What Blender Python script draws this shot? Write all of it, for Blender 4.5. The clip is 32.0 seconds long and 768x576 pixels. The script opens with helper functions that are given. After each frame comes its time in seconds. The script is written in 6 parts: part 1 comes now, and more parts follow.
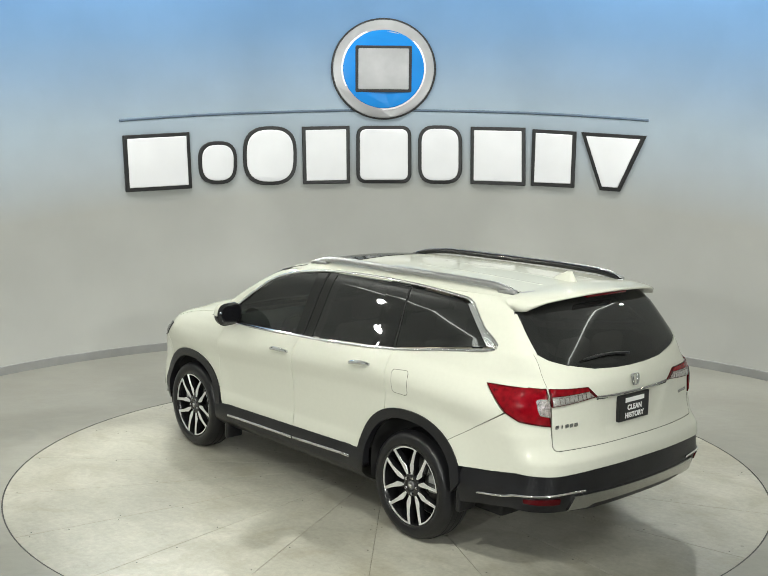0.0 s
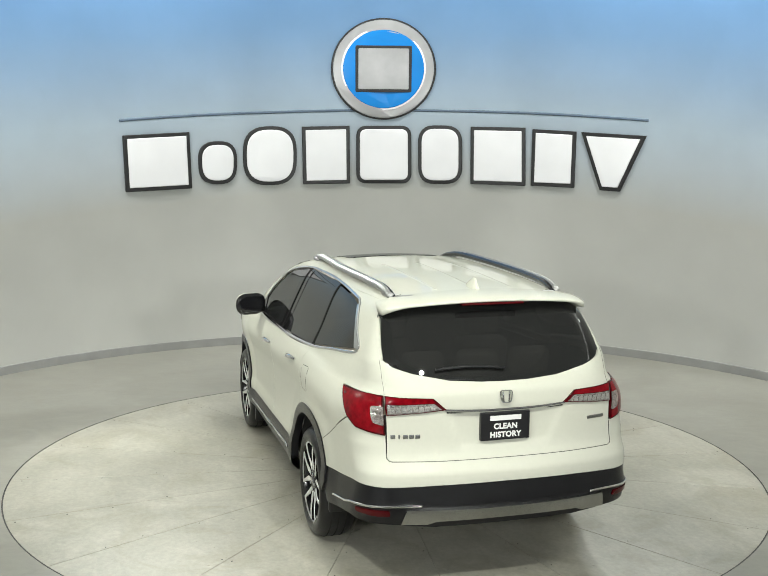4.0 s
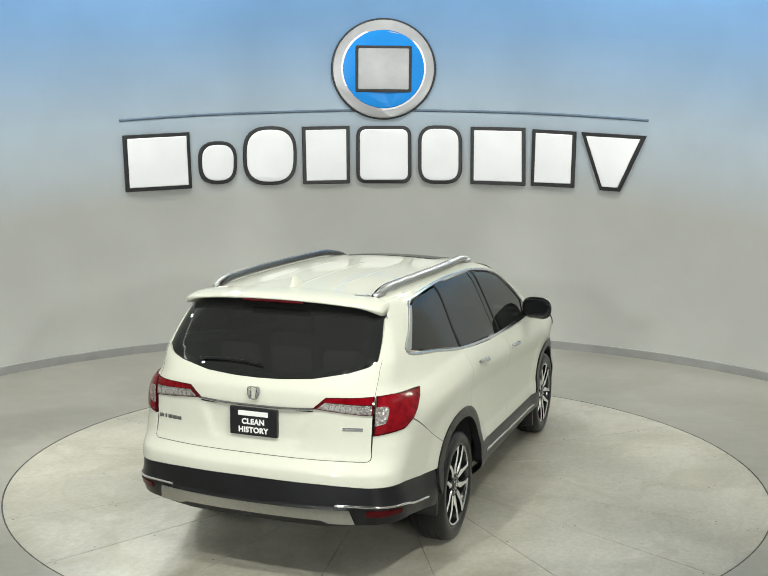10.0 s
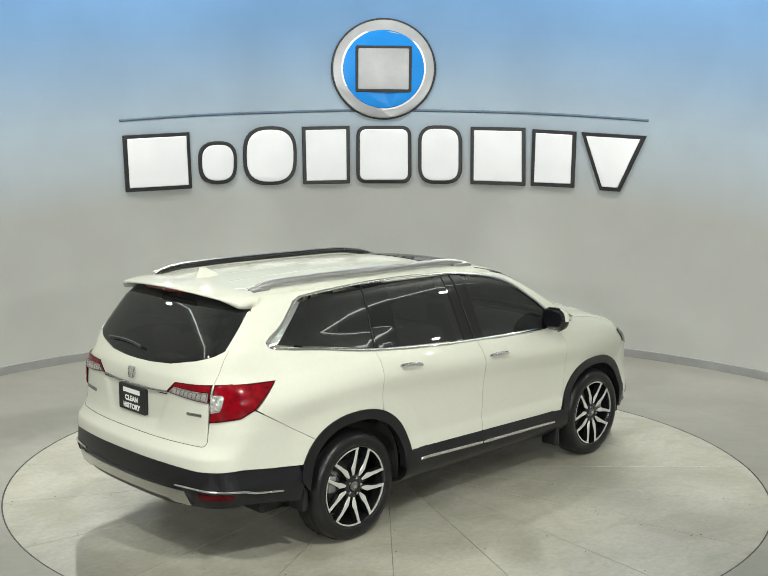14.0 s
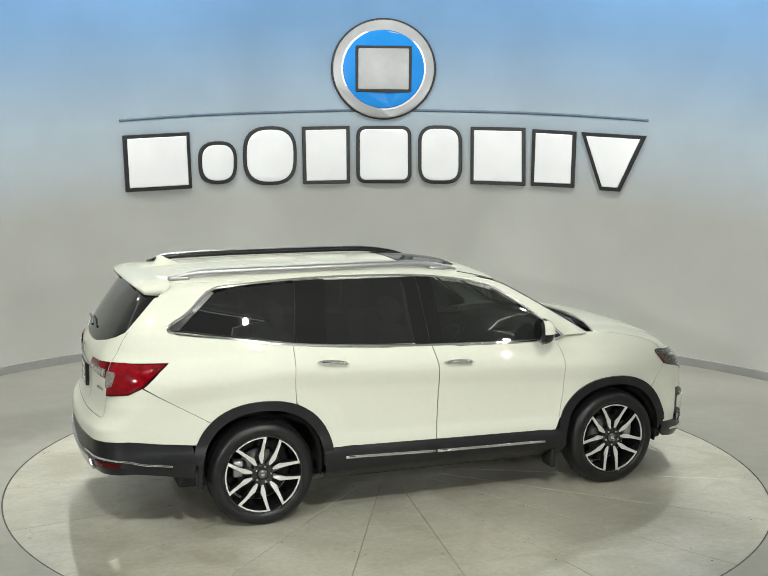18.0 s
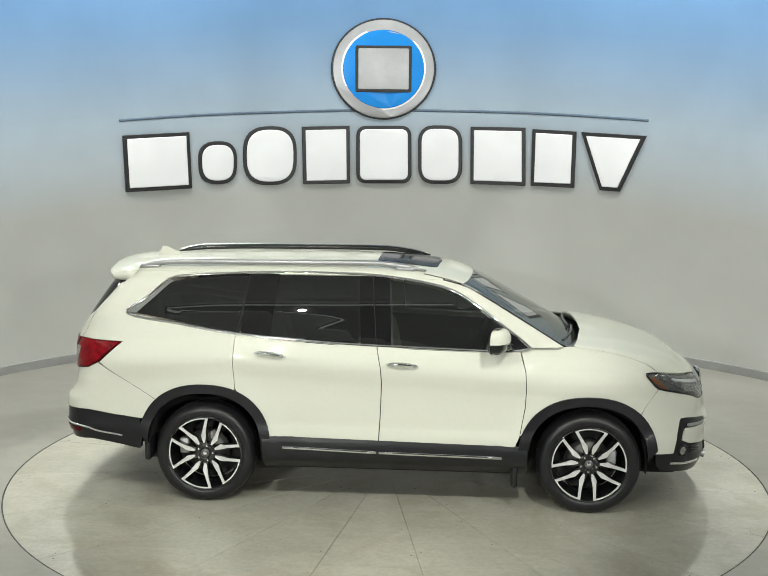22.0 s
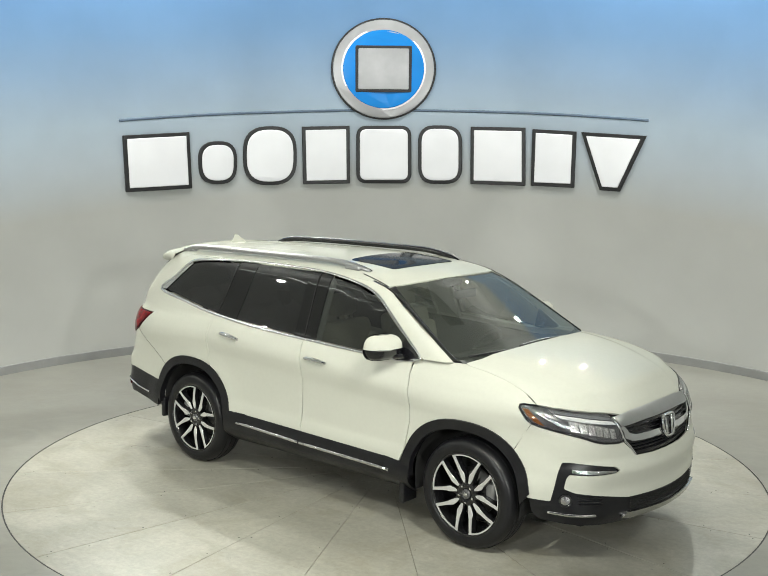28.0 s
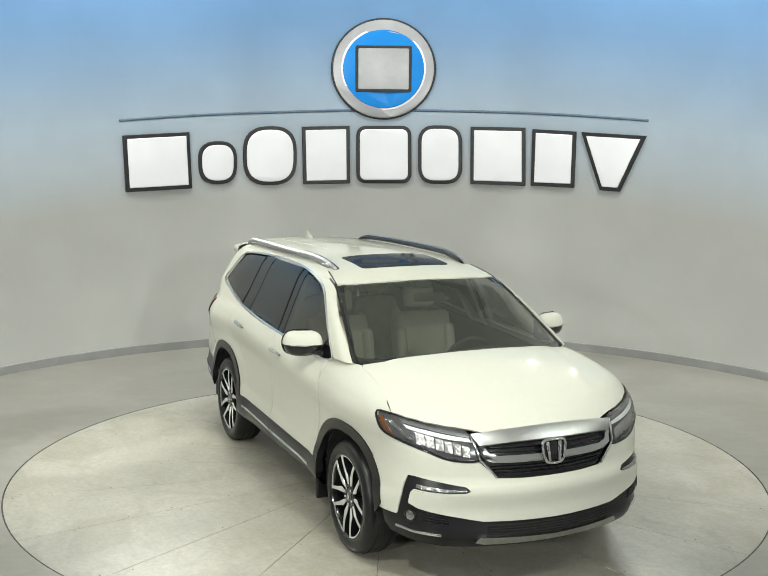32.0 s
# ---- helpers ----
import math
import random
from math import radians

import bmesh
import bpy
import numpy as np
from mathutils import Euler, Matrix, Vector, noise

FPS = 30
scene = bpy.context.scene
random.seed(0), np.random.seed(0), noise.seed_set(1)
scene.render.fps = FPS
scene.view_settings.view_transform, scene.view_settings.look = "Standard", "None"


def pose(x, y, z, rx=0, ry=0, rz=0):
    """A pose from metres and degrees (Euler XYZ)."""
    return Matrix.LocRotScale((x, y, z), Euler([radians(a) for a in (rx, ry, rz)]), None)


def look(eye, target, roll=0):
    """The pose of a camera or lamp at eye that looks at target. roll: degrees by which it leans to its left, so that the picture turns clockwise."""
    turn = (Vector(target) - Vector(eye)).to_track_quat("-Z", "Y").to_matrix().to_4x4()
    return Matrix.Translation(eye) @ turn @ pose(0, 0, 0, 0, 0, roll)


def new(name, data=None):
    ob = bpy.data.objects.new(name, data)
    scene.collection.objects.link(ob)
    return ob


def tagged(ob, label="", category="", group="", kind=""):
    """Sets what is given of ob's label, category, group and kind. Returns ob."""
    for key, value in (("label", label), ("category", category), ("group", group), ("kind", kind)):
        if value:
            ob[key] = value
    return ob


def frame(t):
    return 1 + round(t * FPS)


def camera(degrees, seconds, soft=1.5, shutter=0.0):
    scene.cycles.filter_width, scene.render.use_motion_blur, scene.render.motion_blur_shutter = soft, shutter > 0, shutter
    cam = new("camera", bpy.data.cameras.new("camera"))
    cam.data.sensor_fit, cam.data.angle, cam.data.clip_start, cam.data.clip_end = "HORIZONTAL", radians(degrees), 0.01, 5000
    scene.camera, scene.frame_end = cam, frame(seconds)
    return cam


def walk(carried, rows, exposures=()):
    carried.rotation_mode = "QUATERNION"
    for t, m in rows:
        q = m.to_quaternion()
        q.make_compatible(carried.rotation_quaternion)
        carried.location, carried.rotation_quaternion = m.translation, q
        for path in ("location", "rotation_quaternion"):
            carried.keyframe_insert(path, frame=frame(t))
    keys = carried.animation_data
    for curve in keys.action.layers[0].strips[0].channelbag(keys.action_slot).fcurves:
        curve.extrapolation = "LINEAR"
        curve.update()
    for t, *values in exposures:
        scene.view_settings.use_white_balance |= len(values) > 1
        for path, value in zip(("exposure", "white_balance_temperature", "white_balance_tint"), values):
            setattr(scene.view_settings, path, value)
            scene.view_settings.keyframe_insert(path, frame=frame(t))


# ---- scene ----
# A white family SUV turns on a flush round platform in front of a curved studio wall.
from mathutils import geometry

# ---- camera: fixed on a stand ----
cam = camera(40.68, 32.0, soft=1.0)
EYE = Vector((0.0, -8.322, 2.671))
YAW, PITCH, ROLL = 0.0042, 0.1407, 0.453
AIM = EYE + Vector((-math.sin(YAW) * math.cos(PITCH), math.cos(YAW) * math.cos(PITCH), -math.sin(PITCH)))
walk(cam, [(0.0, look(EYE, AIM, ROLL)), (32.0, look(EYE, AIM, ROLL))])

# turning of the platform, degrees, and the car's seat on it
TURN0, RATE = 131.29, -6.148
CAR_X, CAR_Y = 0.123, -0.029
TABLE_R = 3.006
WALL_X, WALL_Y, WALL_R = 0.0, 0.15, 5.33

# ---- light: dim hall, ceiling spots ----
world = bpy.data.worlds.new("world")
scene.world = world
world.use_nodes = True
world.node_tree.nodes["Background"].inputs[0].default_value = (0.75, 0.80, 0.85, 1)
world.node_tree.nodes["Background"].inputs[1].default_value = 0.02


def spot(x, y, z, tx, ty, tz, watts, size=62, blend=0.6, radius=0.048, colour=(0.985, 1.0, 0.89)):
    d = bpy.data.lights.new("spot_lamp", "SPOT")
    d.energy, d.spot_size, d.spot_blend, d.shadow_soft_size, d.color = watts, radians(size), blend, radius, colour
    ob = new("spot_lamp", d)
    ob.matrix_world = look((x, y, z), (tx, ty, tz))
    return ob


LAMPS = [  # flood lamps just under the top of the walls; last figure: width of the beam
    (-1.7, -4.8, 4.6, -0.4, -0.8, 0.7, 410, 52),
    (1.3, -4.8, 4.6, -0.4, -0.6, 0.8, 545, 50),
    (-5.0, -3.2, 4.4, -0.9, -0.5, 0.5, 110, 60),
    (4.7, -3.2, 4.2, 0.0, -0.2, 0.9, 95, 56),
    (-4.9, 0.1, 3.7, -0.8, 0.0, 0.5, 80, 60),
    (4.9, 0.1, 3.7, 0.0, 0.0, 0.8, 50, 56),
    (-2.5, 4.0, 4.6, -1.4, -1.8, 0.0, 480, 48),
    (-3.4, 3.5, 4.3, -1.4, -1.7, 0.0, 480, 48),
    (2.5, 4.0, 4.6, 1.1, -1.8, 0.0, 265, 46),
    (3.4, 3.5, 4.3, 1.1, -1.7, 0.0, 265, 46),
]
for row in LAMPS:
    spot(*row)


def wall_fill(deg, watts):
    """Strip light added under the ceiling, unseen, to brighten the curved wall."""
    a = radians(deg)
    d = bpy.data.lights.new("wall_fill", "AREA")
    d.energy, d.shape, d.size, d.size_y, d.color = watts, "RECTANGLE", 1.4, 0.06, (0.98, 1.0, 0.95)
    ob = new("wall_fill", d)
    r = WALL_R - 1.5
    ob.matrix_world = look((WALL_X + r * math.sin(a), WALL_Y + r * math.cos(a), 6.15), (WALL_X + (WALL_R - 0.1) * math.sin(a), WALL_Y + (WALL_R - 0.1) * math.cos(a), 2.9))


def hall_lamp(x, y, z, watts):
    """Lamp of the open hall behind the camera."""
    d = bpy.data.lights.new("hall_lamp", "AREA")
    d.energy, d.shape, d.size, d.color = watts, "DISK", 0.45, (0.97, 1.0, 0.95)
    new("hall_lamp", d).matrix_world = look((x, y, z), (0, 0, 1.0))


hall_lamp(-4.4, -11.9, 3.9, 340)
hall_lamp(4.4, -11.9, 3.9, 340)
for deg, watts in ((-78, 246), (-39, 196), (0, 58), (39, 208), (78, 266)):
    wall_fill(deg, watts)


# ---- materials ----
def mat(name, colour, rough=0.5, metal=0.0, coat=0.0, bump=0.0, bscale=60.0, vary=0.0, vscale=3.0, ior=1.5, emit=0.0, rvar=0.0):
    """Principled surface with grain at two scales in object space."""
    m = bpy.data.materials.new(name)
    m.use_nodes = True
    nt = m.node_tree
    b = nt.nodes["Principled BSDF"]
    b.inputs["Base Color"].default_value = (*colour, 1)
    b.inputs["Roughness"].default_value = rough
    b.inputs["Metallic"].default_value = metal
    b.inputs["IOR"].default_value = ior
    b.inputs["Coat Weight"].default_value = coat
    if coat >= 0.55 and not metal:
        b.inputs["Specular IOR Level"].default_value = 0.0
    b.inputs["Coat IOR"].default_value = 1.4
    b.inputs["Coat Roughness"].default_value = 0.02
    if emit:
        b.inputs["Emission Color"].default_value = (*colour, 1)
        b.inputs["Emission Strength"].default_value = emit
    co = nt.nodes.new("ShaderNodeTexCoord")
    if vary or rvar:
        n1 = nt.nodes.new("ShaderNodeTexNoise")
        n1.inputs["Scale"].default_value = vscale
        n1.inputs["Detail"].default_value = 6
        nt.links.new(co.outputs["Object"], n1.inputs["Vector"])
        if vary:
            ramp = nt.nodes.new("ShaderNodeMapRange")
            ramp.inputs[1].default_value, ramp.inputs[2].default_value = 0.3, 0.7
            ramp.inputs[3].default_value, ramp.inputs[4].default_value = 1 - vary, 1 + vary
            nt.links.new(n1.outputs["Fac"], ramp.inputs[0])
            mul = nt.nodes.new("ShaderNodeMix")
            mul.data_type, mul.blend_type = "RGBA", "MULTIPLY"
            mul.inputs[0].default_value = 1
            mul.inputs[6].default_value = (*colour, 1)
            nt.links.new(ramp.outputs[0], mul.inputs[7])
            nt.links.new(mul.outputs[2], b.inputs["Base Color"])
        if rvar:
            r2 = nt.nodes.new("ShaderNodeMapRange")
            r2.inputs[1].default_value, r2.inputs[2].default_value = 0.3, 0.7
            r2.inputs[3].default_value, r2.inputs[4].default_value = max(0, rough - rvar), rough + rvar
            nt.links.new(n1.outputs["Fac"], r2.inputs[0])
            nt.links.new(r2.outputs[0], b.inputs["Roughness"])
    if bump:
        n2 = nt.nodes.new("ShaderNodeTexNoise")
        n2.inputs["Scale"].default_value = bscale
        n2.inputs["Detail"].default_value = 4
        nt.links.new(co.outputs["Object"], n2.inputs["Vector"])
        bp = nt.nodes.new("ShaderNodeBump")
        bp.inputs["Strength"].default_value = bump
        bp.inputs["Distance"].default_value = 0.01
        nt.links.new(n2.outputs["Fac"], bp.inputs["Height"])
        nt.links.new(bp.outputs[0], b.inputs["Normal"])
    return m


def glass_mat(name, tint, gloss_tint=1.0, ior=1.55, haze=0.0, veil=(0.46, 0.53, 0.62)):
    """A thin pane: tinted see-through with Fresnel gloss."""
    m = bpy.data.materials.new(name)
    m.use_nodes = True
    nt = m.node_tree
    out = nt.nodes["Material Output"]
    nt.nodes.remove(nt.nodes["Principled BSDF"])
    tr = nt.nodes.new("ShaderNodeBsdfTransparent")
    tr.inputs[0].default_value = (*tint, 1)
    gl = nt.nodes.new("ShaderNodeBsdfGlossy")
    gl.inputs["Roughness"].default_value = 0.015
    gl.inputs["Color"].default_value = (gloss_tint, gloss_tint, gloss_tint, 1)
    fr = nt.nodes.new("ShaderNodeFresnel")
    fr.inputs["IOR"].default_value = ior
    mx = nt.nodes.new("ShaderNodeMixShader")
    nt.links.new(fr.outputs[0], mx.inputs[0])
    nt.links.new(tr.outputs[0], mx.inputs[1])
    nt.links.new(gl.outputs[0], mx.inputs[2])
    last = mx.outputs[0]
    if haze:
        # pale diffuse veil mixed in, standing for room reflections and lifted blacks
        df = nt.nodes.new("ShaderNodeBsdfDiffuse")
        df.inputs[0].default_value = (*veil, 1)
        mh = nt.nodes.new("ShaderNodeMixShader")
        mh.inputs[0].default_value = haze
        nt.links.new(last, mh.inputs[1])
        nt.links.new(df.outputs[0], mh.inputs[2])
        last = mh.outputs[0]
    nt.links.new(last, out.inputs[0])
    return m


PAINT = mat("pearl_white_paint", (0.585, 0.588, 0.52), 0.28, 0.0, 0.72, vary=0.012, vscale=40)
BLACK = mat("black_moulded_plastic", (0.010, 0.010, 0.012), 0.30, ior=1.45, bump=0.08, bscale=500, vary=0.2, vscale=8)
GLOSSBLACK = mat("gloss_black", (0.008, 0.008, 0.010), 0.12, coat=0.5, vary=0.1)
SEAM = mat("shut_line", (0.09, 0.09, 0.08), 0.8, vary=0.2)
UNDER = mat("underbody_black", (0.012, 0.012, 0.012), 0.8, bump=0.2, bscale=40, vary=0.3)
CHROME = mat("chrome", (0.82, 0.83, 0.85), 0.08, 1.0, rvar=0.03, vscale=20)
SATIN = mat("satin_silver", (0.56, 0.56, 0.555), 0.27, 1.0, vary=0.05, vscale=30)
RAIL = mat("rail_satin_aluminium", (0.38, 0.38, 0.39), 0.46, 0.85, vary=0.05, vscale=30)
TYRE = mat("tyre_rubber", (0.009, 0.009, 0.0105), 0.34, ior=1.42, bump=0.1, bscale=200, vary=0.25, vscale=12)
RIMBLACK = mat("rim_black", (0.010, 0.010, 0.011), 0.18, coat=0.4)
RIMCUT = mat("machined_alloy", (0.74, 0.74, 0.74), 0.32, 0.55, bump=0.02, bscale=300, vary=0.06, vscale=40)
STEEL = mat("brake_steel", (0.13, 0.128, 0.125), 0.5, 1.0, vary=0.2, vscale=20)
REDLENS = mat("red_lens", (0.17, 0.002, 0.006), 0.06, ior=1.38, bump=0.03, bscale=120, vary=0.35, vscale=25)
CLEARLENS = mat("clear_lens", (0.47, 0.42, 0.41), 0.12, 0.75, bump=0.7, bscale=55, vary=0.5, vscale=45)
DARKRED = mat("dark_red_lens", (0.06, 0.002, 0.004), 0.07, ior=1.38, vary=0.2)
AMBER = mat("amber_lens", (0.15, 0.055, 0.018), 0.15, coat=1.0, bump=0.1, bscale=120, vary=0.2, vscale=40)
LAMPDARK = mat("lamp_housing", (0.13, 0.13, 0.135), 0.2, 0.5, coat=1.0, vary=0.3, vscale=30)
REFLECTOR = mat("lamp_reflector", (0.50, 0.51, 0.52), 0.12, 1.0, bump=0.6, bscale=45, vary=0.15, vscale=50)
LAMPCELL = mat("lamp_cell", (0.62, 0.61, 0.60), 0.16, 0.75, bump=0.4, bscale=60, vary=0.15, vscale=50)
LIGHTBAR = mat("frosted_light_bar", (0.58, 0.59, 0.59), 0.25, coat=0.5, vary=0.08, vscale=20)
LAMPGREY = mat("smoked_light_bar", (0.15, 0.155, 0.16), 0.2, coat=0.5, vary=0.1, vscale=20)
CALIPER = mat("cast_caliper", (0.42, 0.42, 0.42), 0.45, 0.6, vary=0.15, vscale=30)
PILLAR = mat("pillar_gloss_black", (0.008, 0.008, 0.0085), 0.02, ior=1.5, vary=0.1)
GRILLECHROME = mat("grille_chrome", (0.50, 0.51, 0.52), 0.30, 1.0, vary=0.04, vscale=14)
PRIVACY = glass_mat("privacy_glass", (0.014, 0.015, 0.016), ior=1.5, haze=0.021, veil=(0.50, 0.52, 0.53))
SIDEGLASS = glass_mat("side_glass", (0.085, 0.098, 0.09), ior=1.5, haze=0.021, veil=(0.50, 0.52, 0.53))
SCREEN = glass_mat("windscreen_glass", (0.20, 0.225, 0.205), ior=1.40, haze=0.062, veil=(0.50, 0.55, 0.48))
LENSGLASS = glass_mat("lamp_cover", (0.86, 0.87, 0.88))
LEATHER = mat("cream_leather", (0.50, 0.46, 0.38), 0.5, bump=0.15, bscale=250, vary=0.08, vscale=10)
TRIMGREY = mat("dash_plastic", (0.045, 0.045, 0.047), 0.6, bump=0.1, bscale=300, vary=0.15)
HEADLINER = mat("headliner", (0.45, 0.44, 0.41), 0.9, bump=0.1, bscale=300, vary=0.05)
PLATEBLACK = mat("plate_black", (0.010, 0.010, 0.012), 0.35, vary=0.1, vscale=30)
WHITEPRINT = mat("white_print", (0.80, 0.80, 0.80), 0.5, vary=0.03)
SUNROOF = mat("sunroof_glass", (0.020, 0.022, 0.023), 0.10, ior=1.1, vary=0.1)
MIRROR = mat("mirror_silver", (0.45, 0.46, 0.47), 0.03, 1.0)
GREYBADGE = mat("badge_chrome", (0.45, 0.46, 0.47), 0.18, 1.0)


# ---- mesh helpers ----
def mesh_ob(name, verts, faces, material, parent=None, label="", smooth=True, kind=""):
    me = bpy.data.meshes.new(name)
    me.from_pydata([tuple(map(float, v)) for v in verts], [], [tuple(map(int, f)) for f in faces])
    if smooth:
        me.polygons.foreach_set("use_smooth", [True] * len(me.polygons))
    me.materials.append(material)
    me.update()
    ob = new(name, me)
    if parent is not None:
        ob.parent = parent
    if label or kind:
        tagged(ob, label=label, kind=kind)
    return ob


def part(name, bm, material, parent, label="", smooth=True):
    me = bpy.data.meshes.new(name)
    bm.to_mesh(me)
    bm.free()
    me.materials.append(material)
    if smooth:
        me.polygons.foreach_set("use_smooth", [True] * len(me.polygons))
    ob = new(name, me)
    ob.parent = parent
    if label:
        ob["label"] = label
    return ob


def bm_box(x0, x1, y0, y1, z0, z1, bevel=0.0, seg=2, m=None):
    bm = bmesh.new()
    bmesh.ops.create_cube(bm, size=1)
    for v in bm.verts:
        v.co = Vector(((x0 + x1) / 2 + v.co.x * (x1 - x0), (y0 + y1) / 2 + v.co.y * (y1 - y0), (z0 + z1) / 2 + v.co.z * (z1 - z0)))
    if bevel:
        bmesh.ops.bevel(bm, geom=bm.edges[:], offset=bevel, segments=seg, profile=0.5, affect="EDGES")
    if m is not None:
        bm.transform(m)
    return bm


def lathe(profile, seg=48, axis="y"):
    """Spin (radius, along) pairs about an axis; returns verts, faces."""
    verts, faces = [], []
    n = len(profile)
    for i in range(seg):
        a = 2 * math.pi * i / seg
        for r, h in profile:
            if axis == "y":
                verts.append((r * math.cos(a), h, r * math.sin(a)))
            elif axis == "z":
                verts.append((r * math.cos(a), r * math.sin(a), h))
            else:
                verts.append((h, r * math.cos(a), r * math.sin(a)))
    for i in range(seg):
        j = (i + 1) % seg
        for k in range(n - 1):
            faces.append((i * n + k, j * n + k, j * n + k + 1, i * n + k + 1))
    return verts, faces


def tube(path, w, h=None, seg=10, up=None, taper=None):
    """A bar of oval section along a polyline; w along the side vector, h along the up vectors."""
    h = w if h is None else h
    path = [Vector(p) for p in path]
    verts, faces = [], []
    n = len(path)
    for i, p in enumerate(path):
        d = (path[min(i + 1, n - 1)] - path[max(i - 1, 0)]).normalized()
        u = Vector(up[i]) if up is not None else Vector((0, 0, 1))
        s = d.cross(u).normalized()
        u = s.cross(d).normalized()
        t = taper[i] if taper is not None else 1
        for k in range(seg):
            a = 2 * math.pi * k / seg
            verts.append(p + s * (w * t * math.cos(a)) + u * (h * t * math.sin(a)))
    for i in range(n - 1):
        for k in range(seg):
            k2 = (k + 1) % seg
            faces.append((i * seg + k, i * seg + k2, (i + 1) * seg + k2, (i + 1) * seg + k))
    faces.append(tuple(range(seg))[::-1])
    faces.append(tuple((n - 1) * seg + k for k in range(seg)))
    return verts, faces


def smooth_line(pts, n=6, closed=False):
    """Catmull-Rom through points of any dimension."""
    p = np.array(pts, float)
    out = []
    m = len(p)
    last = m if closed else m - 1
    for i in range(last):
        p0 = p[(i - 1) % m] if closed else p[max(i - 1, 0)]
        p1, p2 = p[i % m], p[(i + 1) % m]
        p3 = p[(i + 2) % m] if closed else p[min(i + 2, m - 1)]
        for k in range(n):
            t = k / n
            out.append(0.5 * (2 * p1 + (p2 - p0) * t + (2 * p0 - 5 * p1 + 4 * p2 - p3) * t * t + (3 * p1 - p0 - 3 * p2 + p3) * t ** 3))
    if not closed:
        out.append(p[-1])
    return np.array(out)


# ---- the car's outer form: one smooth solid, in the car's own axes (x ahead, y to its left) ----
def table(xs, ys, width=0.05):
    """Smooth curve through knots: monotone cubics, then softened over a width."""
    xs, ys = np.array(xs, float), np.array(ys, float)
    h, d = np.diff(xs), np.diff(ys) / np.diff(xs)
    m = np.zeros(len(xs))
    for i in range(1, len(xs) - 1):
        if d[i - 1] * d[i] > 0:
            w1, w2 = 2 * h[i] + h[i - 1], h[i] + 2 * h[i - 1]
            m[i] = (w1 + w2) / (w1 / d[i - 1] + w2 / d[i])
    m[0], m[-1] = d[0], d[-1]
    g = np.linspace(xs[0] - 0.5, xs[-1] + 0.5, 1600)
    q = np.clip(g, xs[0], xs[-1])
    k = np.clip(np.searchsorted(xs, q, side="right") - 1, 0, len(xs) - 2)
    t = (q - xs[k]) / h[k]
    v = ys[k] * (1 + 2 * t) * (1 - t) ** 2 + m[k] * h[k] * t * (1 - t) ** 2 + ys[k + 1] * t * t * (3 - 2 * t) + m[k + 1] * h[k] * t * t * (t - 1)
    step = g[1] - g[0]
    k = max(1, int(width / step))
    pad = np.pad(v, k, mode="edge")
    ker = np.hanning(2 * k + 1) + 1e-9
    v = np.convolve(pad, ker / ker.sum(), mode="valid")
    return lambda q: np.interp(q, g, v)


HALF = table([0.2, 0.30, 0.42, 0.52, 0.57, 0.62, 0.78, 0.90, 0.985, 1.03, 1.07, 1.11, 1.16, 1.21, 1.25, 1.4, 1.5, 1.6, 1.7, 1.8],
             [0.92, 0.945, 0.976, 0.982, 0.975, 0.965, 0.963, 0.970, 0.987, 0.993, 0.988, 0.972, 0.945, 0.905, 0.888, 0.8245, 0.780, 0.733, 0.680, 0.60], 0.03)
REAR = table([0.22, 0.35, 0.45, 0.55, 0.66, 0.735, 0.79, 0.85, 0.95, 1.1, 1.18, 1.25, 1.35, 1.5, 1.6, 1.75],
             [-2.42, -2.52, -2.57, -2.60, -2.602, -2.598, -2.553, -2.522, -2.51, -2.51, -2.505, -2.475, -2.414, -2.312, -2.239, -2.122], 0.03)
FRONT = table([0.2, 0.28, 0.36, 0.44, 0.5, 0.62, 0.70, 0.80, 0.9, 0.97, 1.05],
              [2.30, 2.37, 2.40, 2.395, 2.388, 2.405, 2.368, 2.362, 2.335, 2.29, 2.20], 0.025)
BONNET = table([0.9, 1.2, 1.4, 1.6, 1.8, 2.0, 2.12, 2.22, 2.30, 2.4],
               [1.282, 1.272, 1.260, 1.236, 1.191, 1.123, 1.069, 1.010, 0.938, 0.83], 0.06)
ROOFLINE = table([-2.6, -2.3, -2.0, -1.6, -1.2, -0.8, -0.4, 0.0, 0.25, 0.5, 0.75],
                 [1.700, 1.728, 1.742, 1.757, 1.768, 1.772, 1.770, 1.755, 1.731, 1.683, 1.62], 0.12)


def smax(a, b, k):
    h = np.maximum(k - np.abs(a - b), 0) / k
    return np.maximum(a, b) + h * h * k * 0.25


